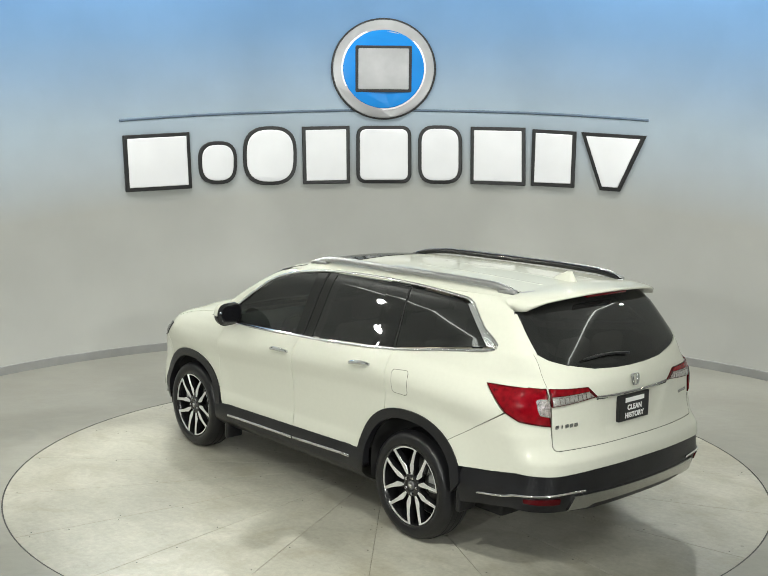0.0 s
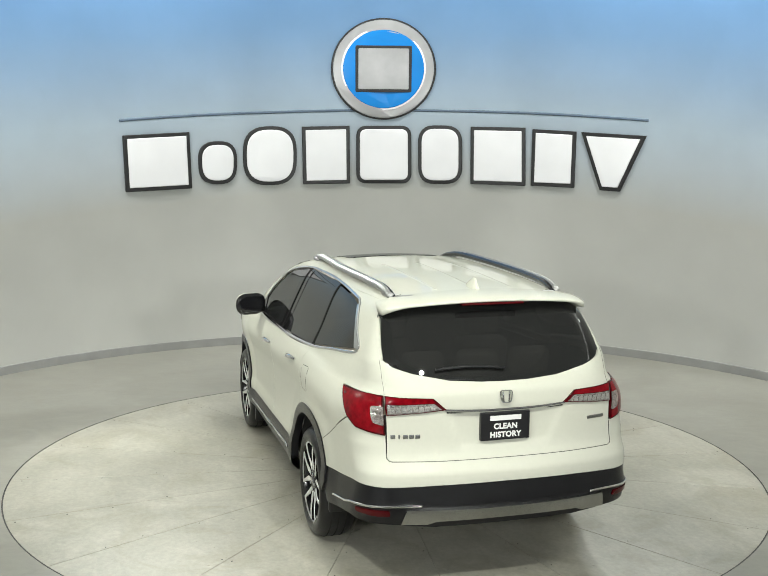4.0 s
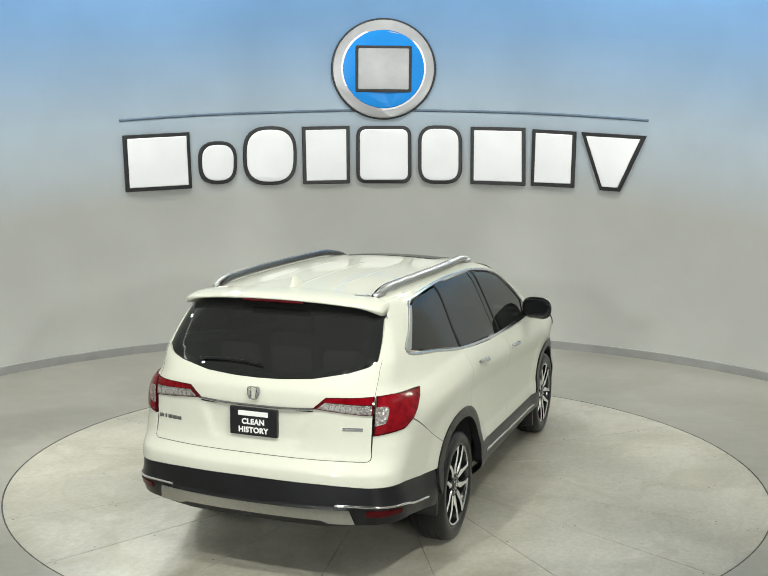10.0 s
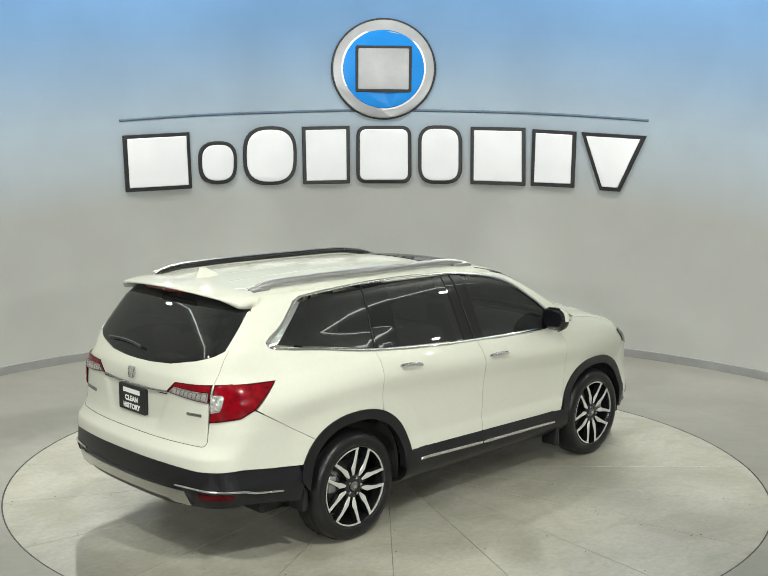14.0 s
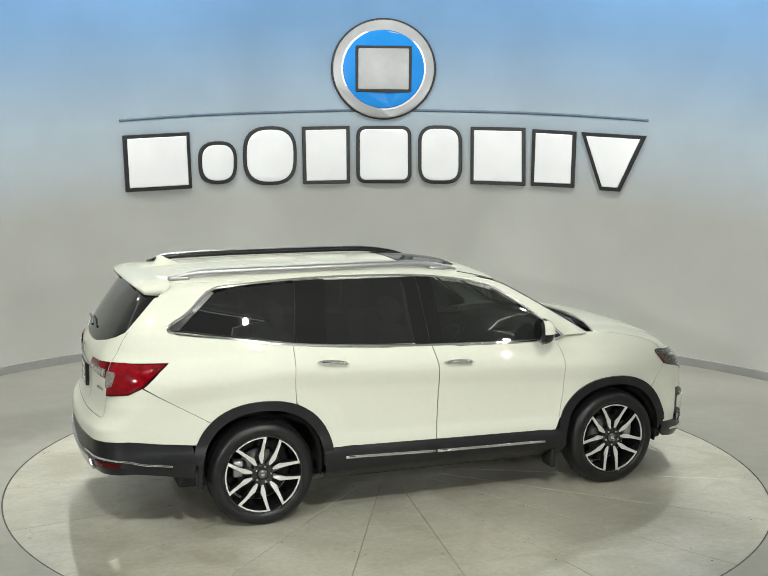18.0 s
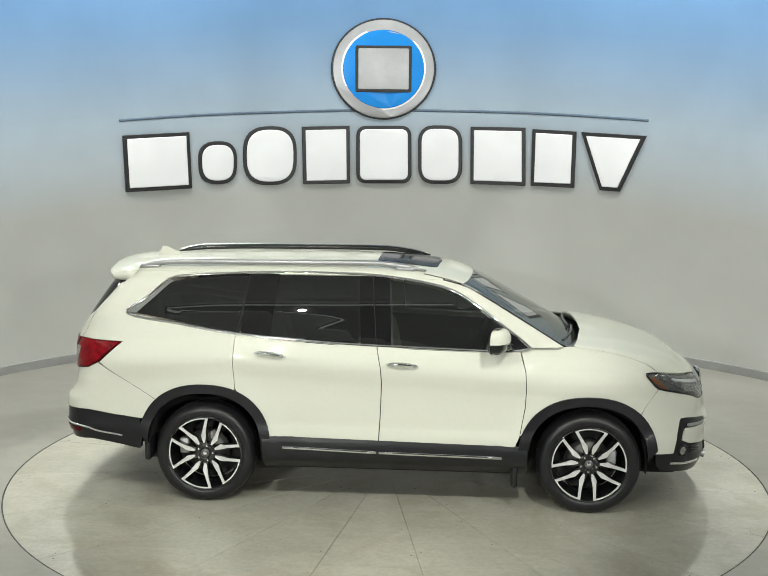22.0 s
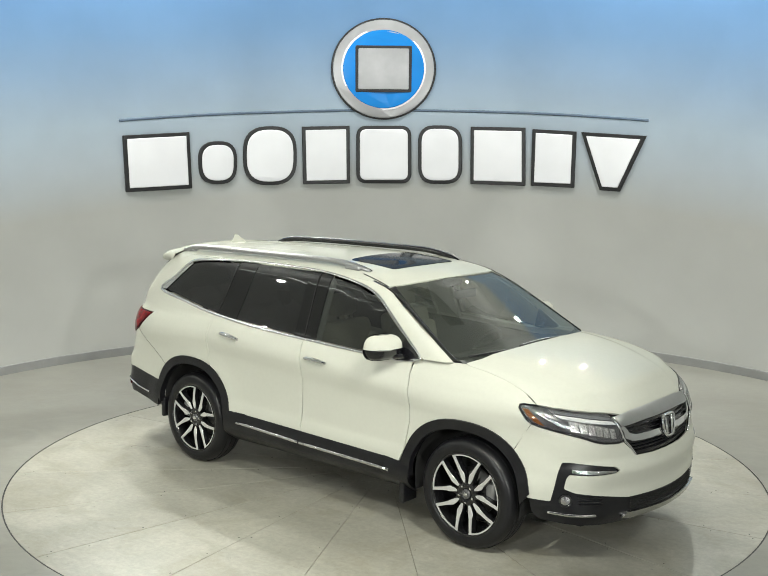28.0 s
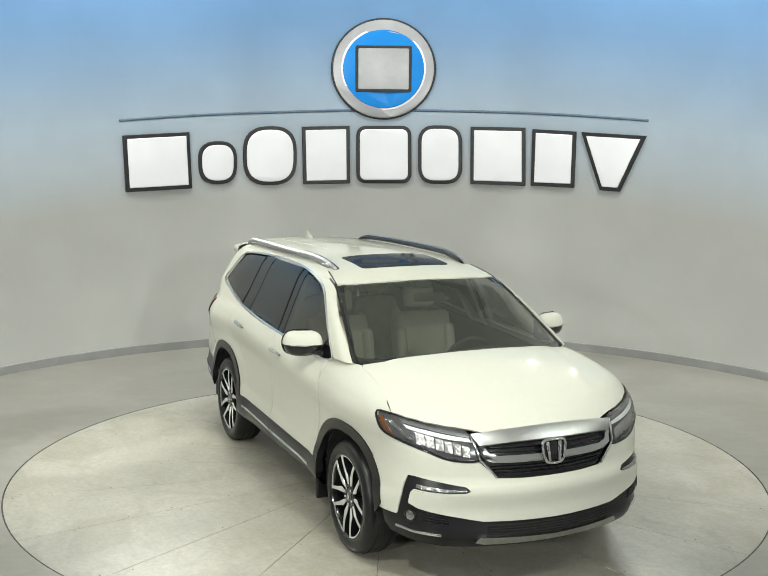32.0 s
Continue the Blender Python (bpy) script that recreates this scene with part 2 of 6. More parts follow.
def f_side(x, y, z):
    w = np.clip((z - 0.55) / 0.35, 0, 1) * np.clip((1.40 - z) / 0.2, 0, 1)
    lift = -0.05 * np.clip(x, -1.0, 1.2) * w * np.clip((x + 2.0) / 0.8, 0, 1)
    taper = -0.135 * np.maximum(0, (x - 1.0) / 1.3) ** 2 - 0.10 * np.maximum(0, (-1.3 - x) / 1.2) ** 2 - 0.055 * np.maximum(0, (-1.95 - x) / 0.4) ** 1.5 * np.clip((z - 0.88) / 0.15, 0, 1) * np.clip((1.36 - z) / 0.12, 0, 1)
    flare = 0.0
    for cx in (-1.405, 1.395):
        d = np.sqrt((x - cx) ** 2 + (1.04 * (z - 0.40)) ** 2)
        k = np.clip((0.70 - d) / 0.20, 0, 1)
        flare = flare + 0.014 * k * k * (3 - 2 * k)
    return np.abs(y) - HALF(z - lift) - taper - flare


def f_rear(x, y, z):
    wide = 0.5 - 0.5 * np.tanh((np.abs(y) - 0.28 - 0.45 * (z - 0.88)) / 0.025)
    tall = (0.5 + 0.5 * np.tanh((z - 0.868) / 0.016)) * (0.5 - 0.5 * np.tanh((z - 1.083) / 0.006))
    return -x + REAR(z) + 0.13 * (np.abs(y) / 0.9) ** 2.6 + 0.014 * wide * tall


def f_front(x, y, z):
    return x - FRONT(z) + 0.27 * (np.abs(y) / 0.9) ** 2.1


def f_bonnet(x, y, z):
    crease = 0.63 - 0.17 * (np.clip(x, 1.2, 2.4) - 1.3)
    ridge = 0.005 * (1 - np.tanh((np.abs(y) - crease) / 0.035)) - 0.003
    return z - BONNET(x) + 0.055 * (np.abs(y) / 0.8) ** 2.2 - ridge


def f_roof(x, y, z):
    return z - ROOFLINE(x) + 0.038 * (np.abs(y) / 0.6) ** 2


def f_screen(x, y, z):
    return (x - 1.375 + 1.77 * (z - 1.2) + 0.12 * (np.abs(y) / 0.75) ** 2) * 0.49


def solid_back(x, y, z):
    return smax(smax(smax(f_side(x, y, z), f_rear(x, y, z), 0.16), f_roof(x, y, z), 0.11), f_screen(x, y, z), 0.05)


def solid_front(x, y, z):
    return smax(smax(f_side(x, y, z), f_front(x, y, z), 0.22), f_bonnet(x, y, z), 0.10)


def cast(f, o, d, lo, hi):
    """Distance along rays o + s d at which f turns positive."""
    lo, hi = np.full(len(o), float(lo)), np.full(len(o), float(hi))
    for _ in range(34):
        mid = (lo + hi) / 2
        p = o + d * mid[:, None]
        inside = f(p[:, 0], p[:, 1], p[:, 2]) < 0
        lo, hi = np.where(inside, mid, lo), np.where(inside, hi, mid)
    return o + d * ((lo + hi) / 2)[:, None]


def gradient(f, p):
    e = 0.004
    g = np.stack([f(*(p + e * np.eye(3)[i]).T) - f(*(p - e * np.eye(3)[i]).T) for i in range(3)], 1)
    return g / np.maximum(np.linalg.norm(g, axis=1, keepdims=True), 1e-9)


WRAP = 1.6        # metres of chart for a radian of the wrapped ends
REAR_C, FRONT_C = -1.45, 1.20


class Chart:
    """Maps flat outlines onto the solid: side (x, z), rear and front (angle, z), top (x, y), screen (y, z)."""

    def __init__(self, kind, side=1):
        self.kind, self.side = kind, side
        self.f = solid_front if kind in ("front", "bonnet", "fender") else solid_back

    def place(self, q):
        q = np.array(q, float)
        n = len(q)
        z0 = np.zeros(n)
        if self.kind in ("side", "fender"):
            o = np.stack([q[:, 0], z0, q[:, 1]], 1)
            return cast(self.f, o, np.tile([0, float(self.side), 0], (n, 1)), 0.05, 1.3)
        if self.kind == "rear":
            a = q[:, 0] / WRAP
            o = np.stack([z0 + REAR_C, z0, q[:, 1]], 1)
            return cast(self.f, o, np.stack([-np.cos(a), np.sin(a), z0], 1), 0.05, 2.2)
        if self.kind == "front":
            a = q[:, 0] / WRAP
            o = np.stack([z0 + FRONT_C, z0, q[:, 1]], 1)
            return cast(self.f, o, np.stack([np.cos(a), np.sin(a), z0], 1), 0.05, 2.2)
        if self.kind in ("roof", "bonnet"):
            o = np.stack([q[:, 0], q[:, 1], z0 + 0.8], 1)
            return cast(self.f, o, np.tile([0, 0, 1.0], (n, 1)), 0.0, 1.4)
        o = np.stack([z0 - 0.3, q[:, 0], q[:, 1]], 1)
        return cast(self.f, o, np.tile([1.0, 0, 0], (n, 1)), 0.0, 2.4)

    def normal(self, p):
        return gradient(self.f, p)


def rw(x, y, z=None):
    """Chart angle of a plan point round the rear."""
    return WRAP * math.atan2(y, REAR_C - x)


def fw(x, y):
    return WRAP * math.atan2(y, x - FRONT_C)


def inside(poly, pts):
    x, y = pts[:, 0], pts[:, 1]
    c = np.zeros(len(pts), bool)
    n = len(poly)
    for i in range(n):
        x0, y0 = poly[i]
        x1, y1 = poly[(i + 1) % n]
        hit = ((y0 > y) != (y1 > y)) & (x < (x1 - x0) * (y - y0) / (y1 - y0 + 1e-12) + x0)
        c ^= hit
    return c


def edge_dist(poly, pts):
    d = np.full(len(pts), 9.0)
    n = len(poly)
    for i in range(n):
        a, b = np.array(poly[i]), np.array(poly[(i + 1) % n])
        ab = b - a
        t = np.clip(((pts - a) @ ab) / max(ab @ ab, 1e-12), 0, 1)
        d = np.minimum(d, np.linalg.norm(pts - a - t[:, None] * ab, axis=1))
    return d


def shrink(poly, gap):
    """The outline drawn in by a shut-line gap (counter-clockwise outline)."""
    p = np.array(poly, float)
    area = 0.5 * np.sum(p[:, 0] * np.roll(p[:, 1], -1) - np.roll(p[:, 0], -1) * p[:, 1])
    if area < 0:
        p = p[::-1]
    e = np.roll(p, -1, 0) - p
    e /= np.maximum(np.linalg.norm(e, axis=1, keepdims=True), 1e-9)
    nrm = np.stack([-e[:, 1], e[:, 0]], 1)
    nv = nrm + np.roll(nrm, 1, 0)
    ln = np.maximum((nv ** 2).sum(1, keepdims=True), 0.6)
    return p + gap * 2 * nv / ln


def rounded(poly, r=0.02, n=3):
    """Outline with rounded corners."""
    p = np.array(poly, float)
    out = []
    m = len(p)
    for i in range(m):
        a, b, c = p[i - 1], p[i], p[(i + 1) % m]
        u, v = a - b, c - b
        lu, lv = np.linalg.norm(u), np.linalg.norm(v)
        d = min(r, 0.45 * lu, 0.45 * lv)
        s, e = b + u / lu * d, b + v / lv * d
        for k in range(n + 1):
            t = k / n
            out.append((1 - t) ** 2 * s + 2 * t * (1 - t) * b + t * t * e)
    return np.array(out)


def panel(name, poly, chart, material, parent, label="", gap=0.0022, thick=0.014, grid=0.04, lift=0.0, corner=0.0, dome=0.0):
    """A pressed panel: the outline laid on the solid, with a rolled edge of some depth."""
    poly = np.array(poly, float)
    if corner:
        poly = rounded(poly, corner)
    poly = shrink(poly, gap)
    pts = []
    n = len(poly)
    for i in range(n):
        a, b = poly[i], poly[(i + 1) % n]
        k = max(1, int(np.linalg.norm(b - a) / grid))
        for j in range(k):
            pts.append(a + (b - a) * j / k)
    rim = np.array(pts)
    keep = np.linalg.norm(rim - np.roll(rim, 1, 0), axis=1) > 1e-4
    rim = rim[keep]
    nb = len(rim)
    lo, hi = rim.min(0), rim.max(0)
    gx, gy = np.meshgrid(np.arange(lo[0] + grid / 2, hi[0], grid), np.arange(lo[1] + grid / 2, hi[1], grid))
    cand = np.stack([gx.ravel(), gy.ravel()], 1)
    if len(cand):
        cand = cand[inside(rim, cand)]
    if len(cand):
        cand = cand[edge_dist(rim, cand) > grid * 0.45]
    flat = np.concatenate([rim, cand]) if len(cand) else rim
    res = geometry.delaunay_2d_cdt([Vector(v) for v in flat], [], [list(range(nb))], 1, 1e-6)
    v2 = np.array([tuple(v) for v in res[0]])
    tris = [tuple(f) for f in res[2]]
    p = chart.place(v2)
    nrm = chart.normal(p)
    rise = np.full(len(p), float(lift))
    if dome:
        rise = rise + dome * np.clip(edge_dist(rim, v2) / 0.06, 0, 1) ** 0.5
    p = p + nrm * rise[:, None]
    good = []
    for f in tris:
        a, b, c = p[f[0]], p[f[1]], p[f[2]]
        cr = np.cross(b - a, c - a)
        good.append(f if cr @ nrm[f[0]] > 0 else f[::-1])
    # rolled edge
    count = {}
    for f in good:
        for i in range(3):
            e = (f[i], f[(i + 1) % 3])
            count[e] = count.get(e, 0) + 1
    border = [e for e in count if (e[1], e[0]) not in count]
    verts = [tuple(v) for v in p]
    faces = list(good)
    top, low = {}, {}
    for e in border:
        for v in e:
            if v not in top:
                top[v] = len(verts)
                verts.append(tuple(p[v]))
                low[v] = len(verts)
                verts.append(tuple(p[v] - nrm[v] * thick))
        faces.append((top[e[1]], top[e[0]], low[e[0]], low[e[1]]))
    ob = mesh_ob(name, verts, faces, material, parent, label)
    if not dome:
        # the solid's own normals on the skin, outward ones on the rolled edge
        vn = np.zeros((len(verts), 3))
        vn[:len(p)] = nrm
        pv = np.array(verts)
        for a, b, c, d in faces[len(good):]:
            cr = np.cross(pv[b] - pv[a], pv[d] - pv[a])
            for q in (a, b, c, d):
                vn[q] += cr
        vn /= np.maximum(np.linalg.norm(vn, axis=1, keepdims=True), 1e-12)
        ob.data.normals_split_custom_set_from_vertices([tuple(q) for q in vn])
    return ob


def line_on(chart, pts, lift=0.0, n=6, closed=False):
    q = smooth_line(pts, n, closed) if n else np.array(pts, float)
    p = chart.place(q)
    nr = chart.normal(p)
    return p + nr * lift, nr


def strip(name, chart, pts, w, h, material, parent, label="", lift=0.0, n=6, closed=False, taper=None):
    p, nr = line_on(chart, pts, lift, n, closed)
    if closed:
        p, nr = np.vstack([p, p[:1]]), np.vstack([nr, nr[:1]])
    v, f = tube(p, w, h, 8, nr, taper)
    return mesh_ob(name, v, f, material, parent, label)


# ---- room materials ----
def wall_mat():
    """Grey painted wall whose upper part carries a printed, hazy blue sky."""
    m = bpy.data.materials.new("studio_wall_paint")
    m.use_nodes = True
    nt = m.node_tree
    b = nt.nodes["Principled BSDF"]
    co = nt.nodes.new("ShaderNodeTexCoord")
    sep = nt.nodes.new("ShaderNodeSeparateXYZ")
    nt.links.new(co.outputs["Object"], sep.inputs[0])
    n1 = nt.nodes.new("ShaderNodeTexNoise")
    n1.inputs["Scale"].default_value, n1.inputs["Detail"].default_value = 0.35, 4
    mp = nt.nodes.new("ShaderNodeMapping")
    mp.inputs["Scale"].default_value = (0.4, 0.4, 2.4)
    nt.links.new(co.outputs["Object"], mp.inputs[0])
    nt.links.new(mp.outputs[0], n1.inputs["Vector"])
    off = nt.nodes.new("ShaderNodeMath")
    off.operation = "MULTIPLY_ADD"
    off.inputs[1].default_value, off.inputs[2].default_value = 0.30, -0.15
    nt.links.new(n1.outputs["Fac"], off.inputs[0])
    add = nt.nodes.new("ShaderNodeMath")
    nt.links.new(sep.outputs["Z"], add.inputs[0])
    nt.links.new(off.outputs[0], add.inputs[1])
    mr = nt.nodes.new("ShaderNodeMapRange")
    mr.inputs[1].default_value, mr.inputs[2].default_value = 1.5, 4.6
    # the haze sinks lower towards the ends of the print
    sq = nt.nodes.new("ShaderNodeMath")
    sq.operation = "MULTIPLY"
    nt.links.new(sep.outputs["X"], sq.inputs[0])
    nt.links.new(sep.outputs["X"], sq.inputs[1])
    low = nt.nodes.new("ShaderNodeMath")
    low.operation = "MULTIPLY_ADD"
    low.inputs[1].default_value = 0.018
    nt.links.new(sq.outputs[0], low.inputs[0])
    nt.links.new(add.outputs[0], low.inputs[2])
    nt.links.new(low.outputs[0], mr.inputs[0])
    ramp = nt.nodes.new("ShaderNodeValToRGB")
    e = ramp.color_ramp.elements
    e[0].position, e[0].color = 0.0, (0.482, 0.484, 0.462, 1)
    e[1].position, e[1].color = 1.0, (0.185, 0.365, 0.655, 1)
    for pos, c in ((0.16, (0.482, 0.484, 0.462, 1)), (0.36, (0.515, 0.578, 0.640, 1)), (0.50, (0.50, 0.605, 0.715, 1)), (0.70, (0.35, 0.505, 0.72, 1)), (0.85, (0.245, 0.425, 0.695, 1))):
        x = e.new(pos)
        x.color = c
    nt.links.new(mr.outputs[0], ramp.inputs[0])
    fy = nt.nodes.new("ShaderNodeMapRange")
    fy.inputs[1].default_value, fy.inputs[2].default_value = 2.95, 3.2
    nt.links.new(sep.outputs["Y"], fy.inputs[0])
    fz = nt.nodes.new("ShaderNodeMapRange")
    fz.inputs[1].default_value, fz.inputs[2].default_value = 4.75, 4.5
    nt.links.new(sep.outputs["Z"], fz.inputs[0])
    fm = nt.nodes.new("ShaderNodeMath")
    fm.operation = "MULTIPLY"
    nt.links.new(fy.outputs[0], fm.inputs[0])
    nt.links.new(fz.outputs[0], fm.inputs[1])
    print_mix = nt.nodes.new("ShaderNodeMix")
    print_mix.data_type = "RGBA"
    print_mix.inputs[6].default_value = (0.482, 0.484, 0.462, 1)
    nt.links.new(fm.outputs[0], print_mix.inputs[0])
    nt.links.new(ramp.outputs[0], print_mix.inputs[7])
    n2 = nt.nodes.new("ShaderNodeTexNoise")
    n2.inputs["Scale"].default_value, n2.inputs["Detail"].default_value = 1.6, 6
    nt.links.new(co.outputs["Object"], n2.inputs["Vector"])
    r2 = nt.nodes.new("ShaderNodeMapRange")
    r2.inputs[1].default_value, r2.inputs[2].default_value, r2.inputs[3].default_value, r2.inputs[4].default_value = 0.3, 0.7, 0.96, 1.03
    nt.links.new(n2.outputs["Fac"], r2.inputs[0])
    mul = nt.nodes.new("ShaderNodeMix")
    mul.data_type, mul.blend_type = "RGBA", "MULTIPLY"
    mul.inputs[0].default_value = 1
    nt.links.new(print_mix.outputs[2], mul.inputs[6])
    nt.links.new(r2.outputs[0], mul.inputs[7])
    nt.links.new(mul.outputs[2], b.inputs["Base Color"])
    b.inputs["Roughness"].default_value = 0.45
    n3 = nt.nodes.new("ShaderNodeTexNoise")
    n3.inputs["Scale"].default_value = 180
    nt.links.new(co.outputs["Object"], n3.inputs["Vector"])
    bp = nt.nodes.new("ShaderNodeBump")
    bp.inputs["Strength"].default_value, bp.inputs["Distance"].default_value = 0.05, 0.004
    nt.links.new(n3.outputs["Fac"], bp.inputs["Height"])
    nt.links.new(bp.outputs[0], b.inputs["Normal"])
    return m


def floor_mat(name, base, dark, rough, scale=1.2, per_piece=0.0, grain=0.06):
    """Sealed concrete with cloudy stains, scuffs and fine grit."""
    m = bpy.data.materials.new(name)
    m.use_nodes = True
    nt = m.node_tree
    b = nt.nodes["Principled BSDF"]
    tc = nt.nodes.new("ShaderNodeTexCoord")
    oi = nt.nodes.new("ShaderNodeObjectInfo")
    n1 = nt.nodes.new("ShaderNodeTexNoise")
    n1.inputs["Scale"].default_value, n1.inputs["Detail"].default_value, n1.inputs["Distortion"].default_value = scale, 8, 0.6
    nt.links.new(tc.outputs["Object"], n1.inputs["Vector"])
    ramp = nt.nodes.new("ShaderNodeValToRGB")
    e = ramp.color_ramp.elements
    e[0].position, e[0].color = 0.28, (*dark, 1)
    e[1].position, e[1].color = 0.62, (*base, 1)
    nt.links.new(n1.outputs["Fac"], ramp.inputs[0])
    # scuffs: stretched noise
    mp = nt.nodes.new("ShaderNodeMapping")
    mp.inputs["Scale"].default_value = (1.0, 1.7, 1.0)
    mp.inputs["Rotation"].default_value = (0, 0, 0.5)
    nt.links.new(tc.outputs["Object"], mp.inputs[0])
    n2 = nt.nodes.new("ShaderNodeTexNoise")
    n2.inputs["Scale"].default_value, n2.inputs["Detail"].default_value, n2.inputs["Roughness"].default_value, n2.inputs["Distortion"].default_value = 3.2, 11, 0.68, 1.4
    nt.links.new(mp.outputs[0], n2.inputs["Vector"])
    r2 = nt.nodes.new("ShaderNodeMapRange")
    r2.inputs[1].default_value, r2.inputs[2].default_value, r2.inputs[3].default_value, r2.inputs[4].default_value = 0.30, 0.62, 0.84, 1.05
    nt.links.new(n2.outputs["Fac"], r2.inputs[0])
    mul = nt.nodes.new("ShaderNodeMix")
    mul.data_type, mul.blend_type = "RGBA", "MULTIPLY"
    mul.inputs[0].default_value = 1
    nt.links.new(ramp.outputs[0], mul.inputs[6])
    nt.links.new(r2.outputs[0], mul.inputs[7])
    last = mul.outputs[2]
    if per_piece:
        r3 = nt.nodes.new("ShaderNodeMapRange")
        r3.inputs[3].default_value, r3.inputs[4].default_value = 1 - per_piece, 1 + per_piece
        nt.links.new(oi.outputs["Random"], r3.inputs[0])
        m3 = nt.nodes.new("ShaderNodeMix")
        m3.data_type, m3.blend_type = "RGBA", "MULTIPLY"
        m3.inputs[0].default_value = 1
        nt.links.new(last, m3.inputs[6])
        nt.links.new(r3.outputs[0], m3.inputs[7])
        last = m3.outputs[2]
    # brownish tyre marks and fine grain
    n5 = nt.nodes.new("ShaderNodeTexNoise")
    n5.inputs["Scale"].default_value, n5.inputs["Detail"].default_value, n5.inputs["Distortion"].default_value = 1.3, 10, 2.2
    nt.links.new(tc.outputs["Object"], n5.inputs["Vector"])
    r5 = nt.nodes.new("ShaderNodeMapRange")
    r5.inputs[1].default_value, r5.inputs[2].default_value, r5.inputs[3].default_value, r5.inputs[4].default_value = 0.50, 0.66, 0.0, 0.44 if per_piece else 0.12
    nt.links.new(n5.outputs["Fac"], r5.inputs[0])
    m5 = nt.nodes.new("ShaderNodeMix")
    m5.data_type = "RGBA"
    m5.inputs[7].default_value = (dark[0] * 0.86, dark[1] * 0.81, dark[2] * 0.70, 1)
    nt.links.new(r5.outputs[0], m5.inputs[0])
    nt.links.new(last, m5.inputs[6])
    n6 = nt.nodes.new("ShaderNodeTexNoise")
    n6.inputs["Scale"].default_value, n6.inputs["Detail"].default_value, n6.inputs["Roughness"].default_value = 26, 6, 0.7
    nt.links.new(tc.outputs["Object"], n6.inputs["Vector"])
    r6 = nt.nodes.new("ShaderNodeMapRange")
    r6.inputs[1].default_value, r6.inputs[2].default_value, r6.inputs[3].default_value, r6.inputs[4].default_value = 0.32, 0.68, 1 - grain * 1.2, 1 + grain
    nt.links.new(n6.outputs["Fac"], r6.inputs[0])
    m6 = nt.nodes.new("ShaderNodeMix")
    m6.data_type, m6.blend_type = "RGBA", "MULTIPLY"
    m6.inputs[0].default_value = 1
    nt.links.new(m5.outputs[2], m6.inputs[6])
    nt.links.new(r6.outputs[0], m6.inputs[7])
    # dark specks of grit
    n7 = nt.nodes.new("ShaderNodeTexNoise")
    n7.inputs["Scale"].default_value, n7.inputs["Detail"].default_value, n7.inputs["Roughness"].default_value = 14, 3, 0.6
    nt.links.new(tc.outputs["Object"], n7.inputs["Vector"])
    r7 = nt.nodes.new("ShaderNodeMapRange")
    r7.inputs[1].default_value, r7.inputs[2].default_value, r7.inputs[3].default_value, r7.inputs[4].default_value = 0.68, 0.74, 1.0, 0.72 if per_piece else 0.92
    nt.links.new(n7.outputs["Fac"], r7.inputs[0])
    m7 = nt.nodes.new("ShaderNodeMix")
    m7.data_type, m7.blend_type = "RGBA", "MULTIPLY"
    m7.inputs[0].default_value = 1
    nt.links.new(m6.outputs[2], m7.inputs[6])
    nt.links.new(r7.outputs[0], m7.inputs[7])
    nt.links.new(m7.outputs[2], b.inputs["Base Color"])
    rr = nt.nodes.new("ShaderNodeMapRange")
    rr.inputs[1].default_value, rr.inputs[2].default_value, rr.inputs[3].default_value, rr.inputs[4].default_value = 0.3, 0.7, rough - 0.03, rough + 0.05
    nt.links.new(n2.outputs["Fac"], rr.inputs[0])
    nt.links.new(rr.outputs[0], b.inputs["Roughness"])
    n4 = nt.nodes.new("ShaderNodeTexNoise")
    n4.inputs["Scale"].default_value, n4.inputs["Detail"].default_value = 90, 5
    nt.links.new(tc.outputs["Object"], n4.inputs["Vector"])
    bp = nt.nodes.new("ShaderNodeBump")
    bp.inputs["Strength"].default_value, bp.inputs["Distance"].default_value = 0.08, 0.004
    nt.links.new(n4.outputs["Fac"], bp.inputs["Height"])
    nt.links.new(bp.outputs[0], b.inputs["Normal"])
    return m


WALL = wall_mat()
FLOOR = floor_mat("floor_coating", (0.265, 0.260, 0.228), (0.215, 0.210, 0.180), 0.40, 0.8, grain=0.02)
SLAB = floor_mat("platform_coating", (0.41, 0.398, 0.342), (0.30, 0.288, 0.240), 0.32, 1.1, 0.018, grain=0.10)
BASE = mat("grey_vinyl_base", (0.27, 0.27, 0.265), 0.5, vary=0.08, vscale=4)
PIT = mat("pit_dark", (0.02, 0.02, 0.02), 0.9, vary=0.2)
GRIME = mat("seam_grime", (0.22, 0.205, 0.165), 0.9, vary=0.3, vscale=6)
SCREW = mat("dark_screw", (0.05, 0.05, 0.05), 0.5, 0.5)
DARKHALL = mat("hall_dark_paint", (0.06, 0.06, 0.065), 0.8, vary=0.2, vscale=1.0)
CEIL = mat("ceiling_pale", (0.55, 0.55, 0.53), 0.85, vary=0.06, vscale=0.8)
STRIPGLOW = mat("strip_glow", (0.95, 1.0, 0.93), 0.5, emit=7.0)
EDGEGLOW = mat("edge_glow", (0.95, 1.0, 0.93), 0.5, emit=1.6)


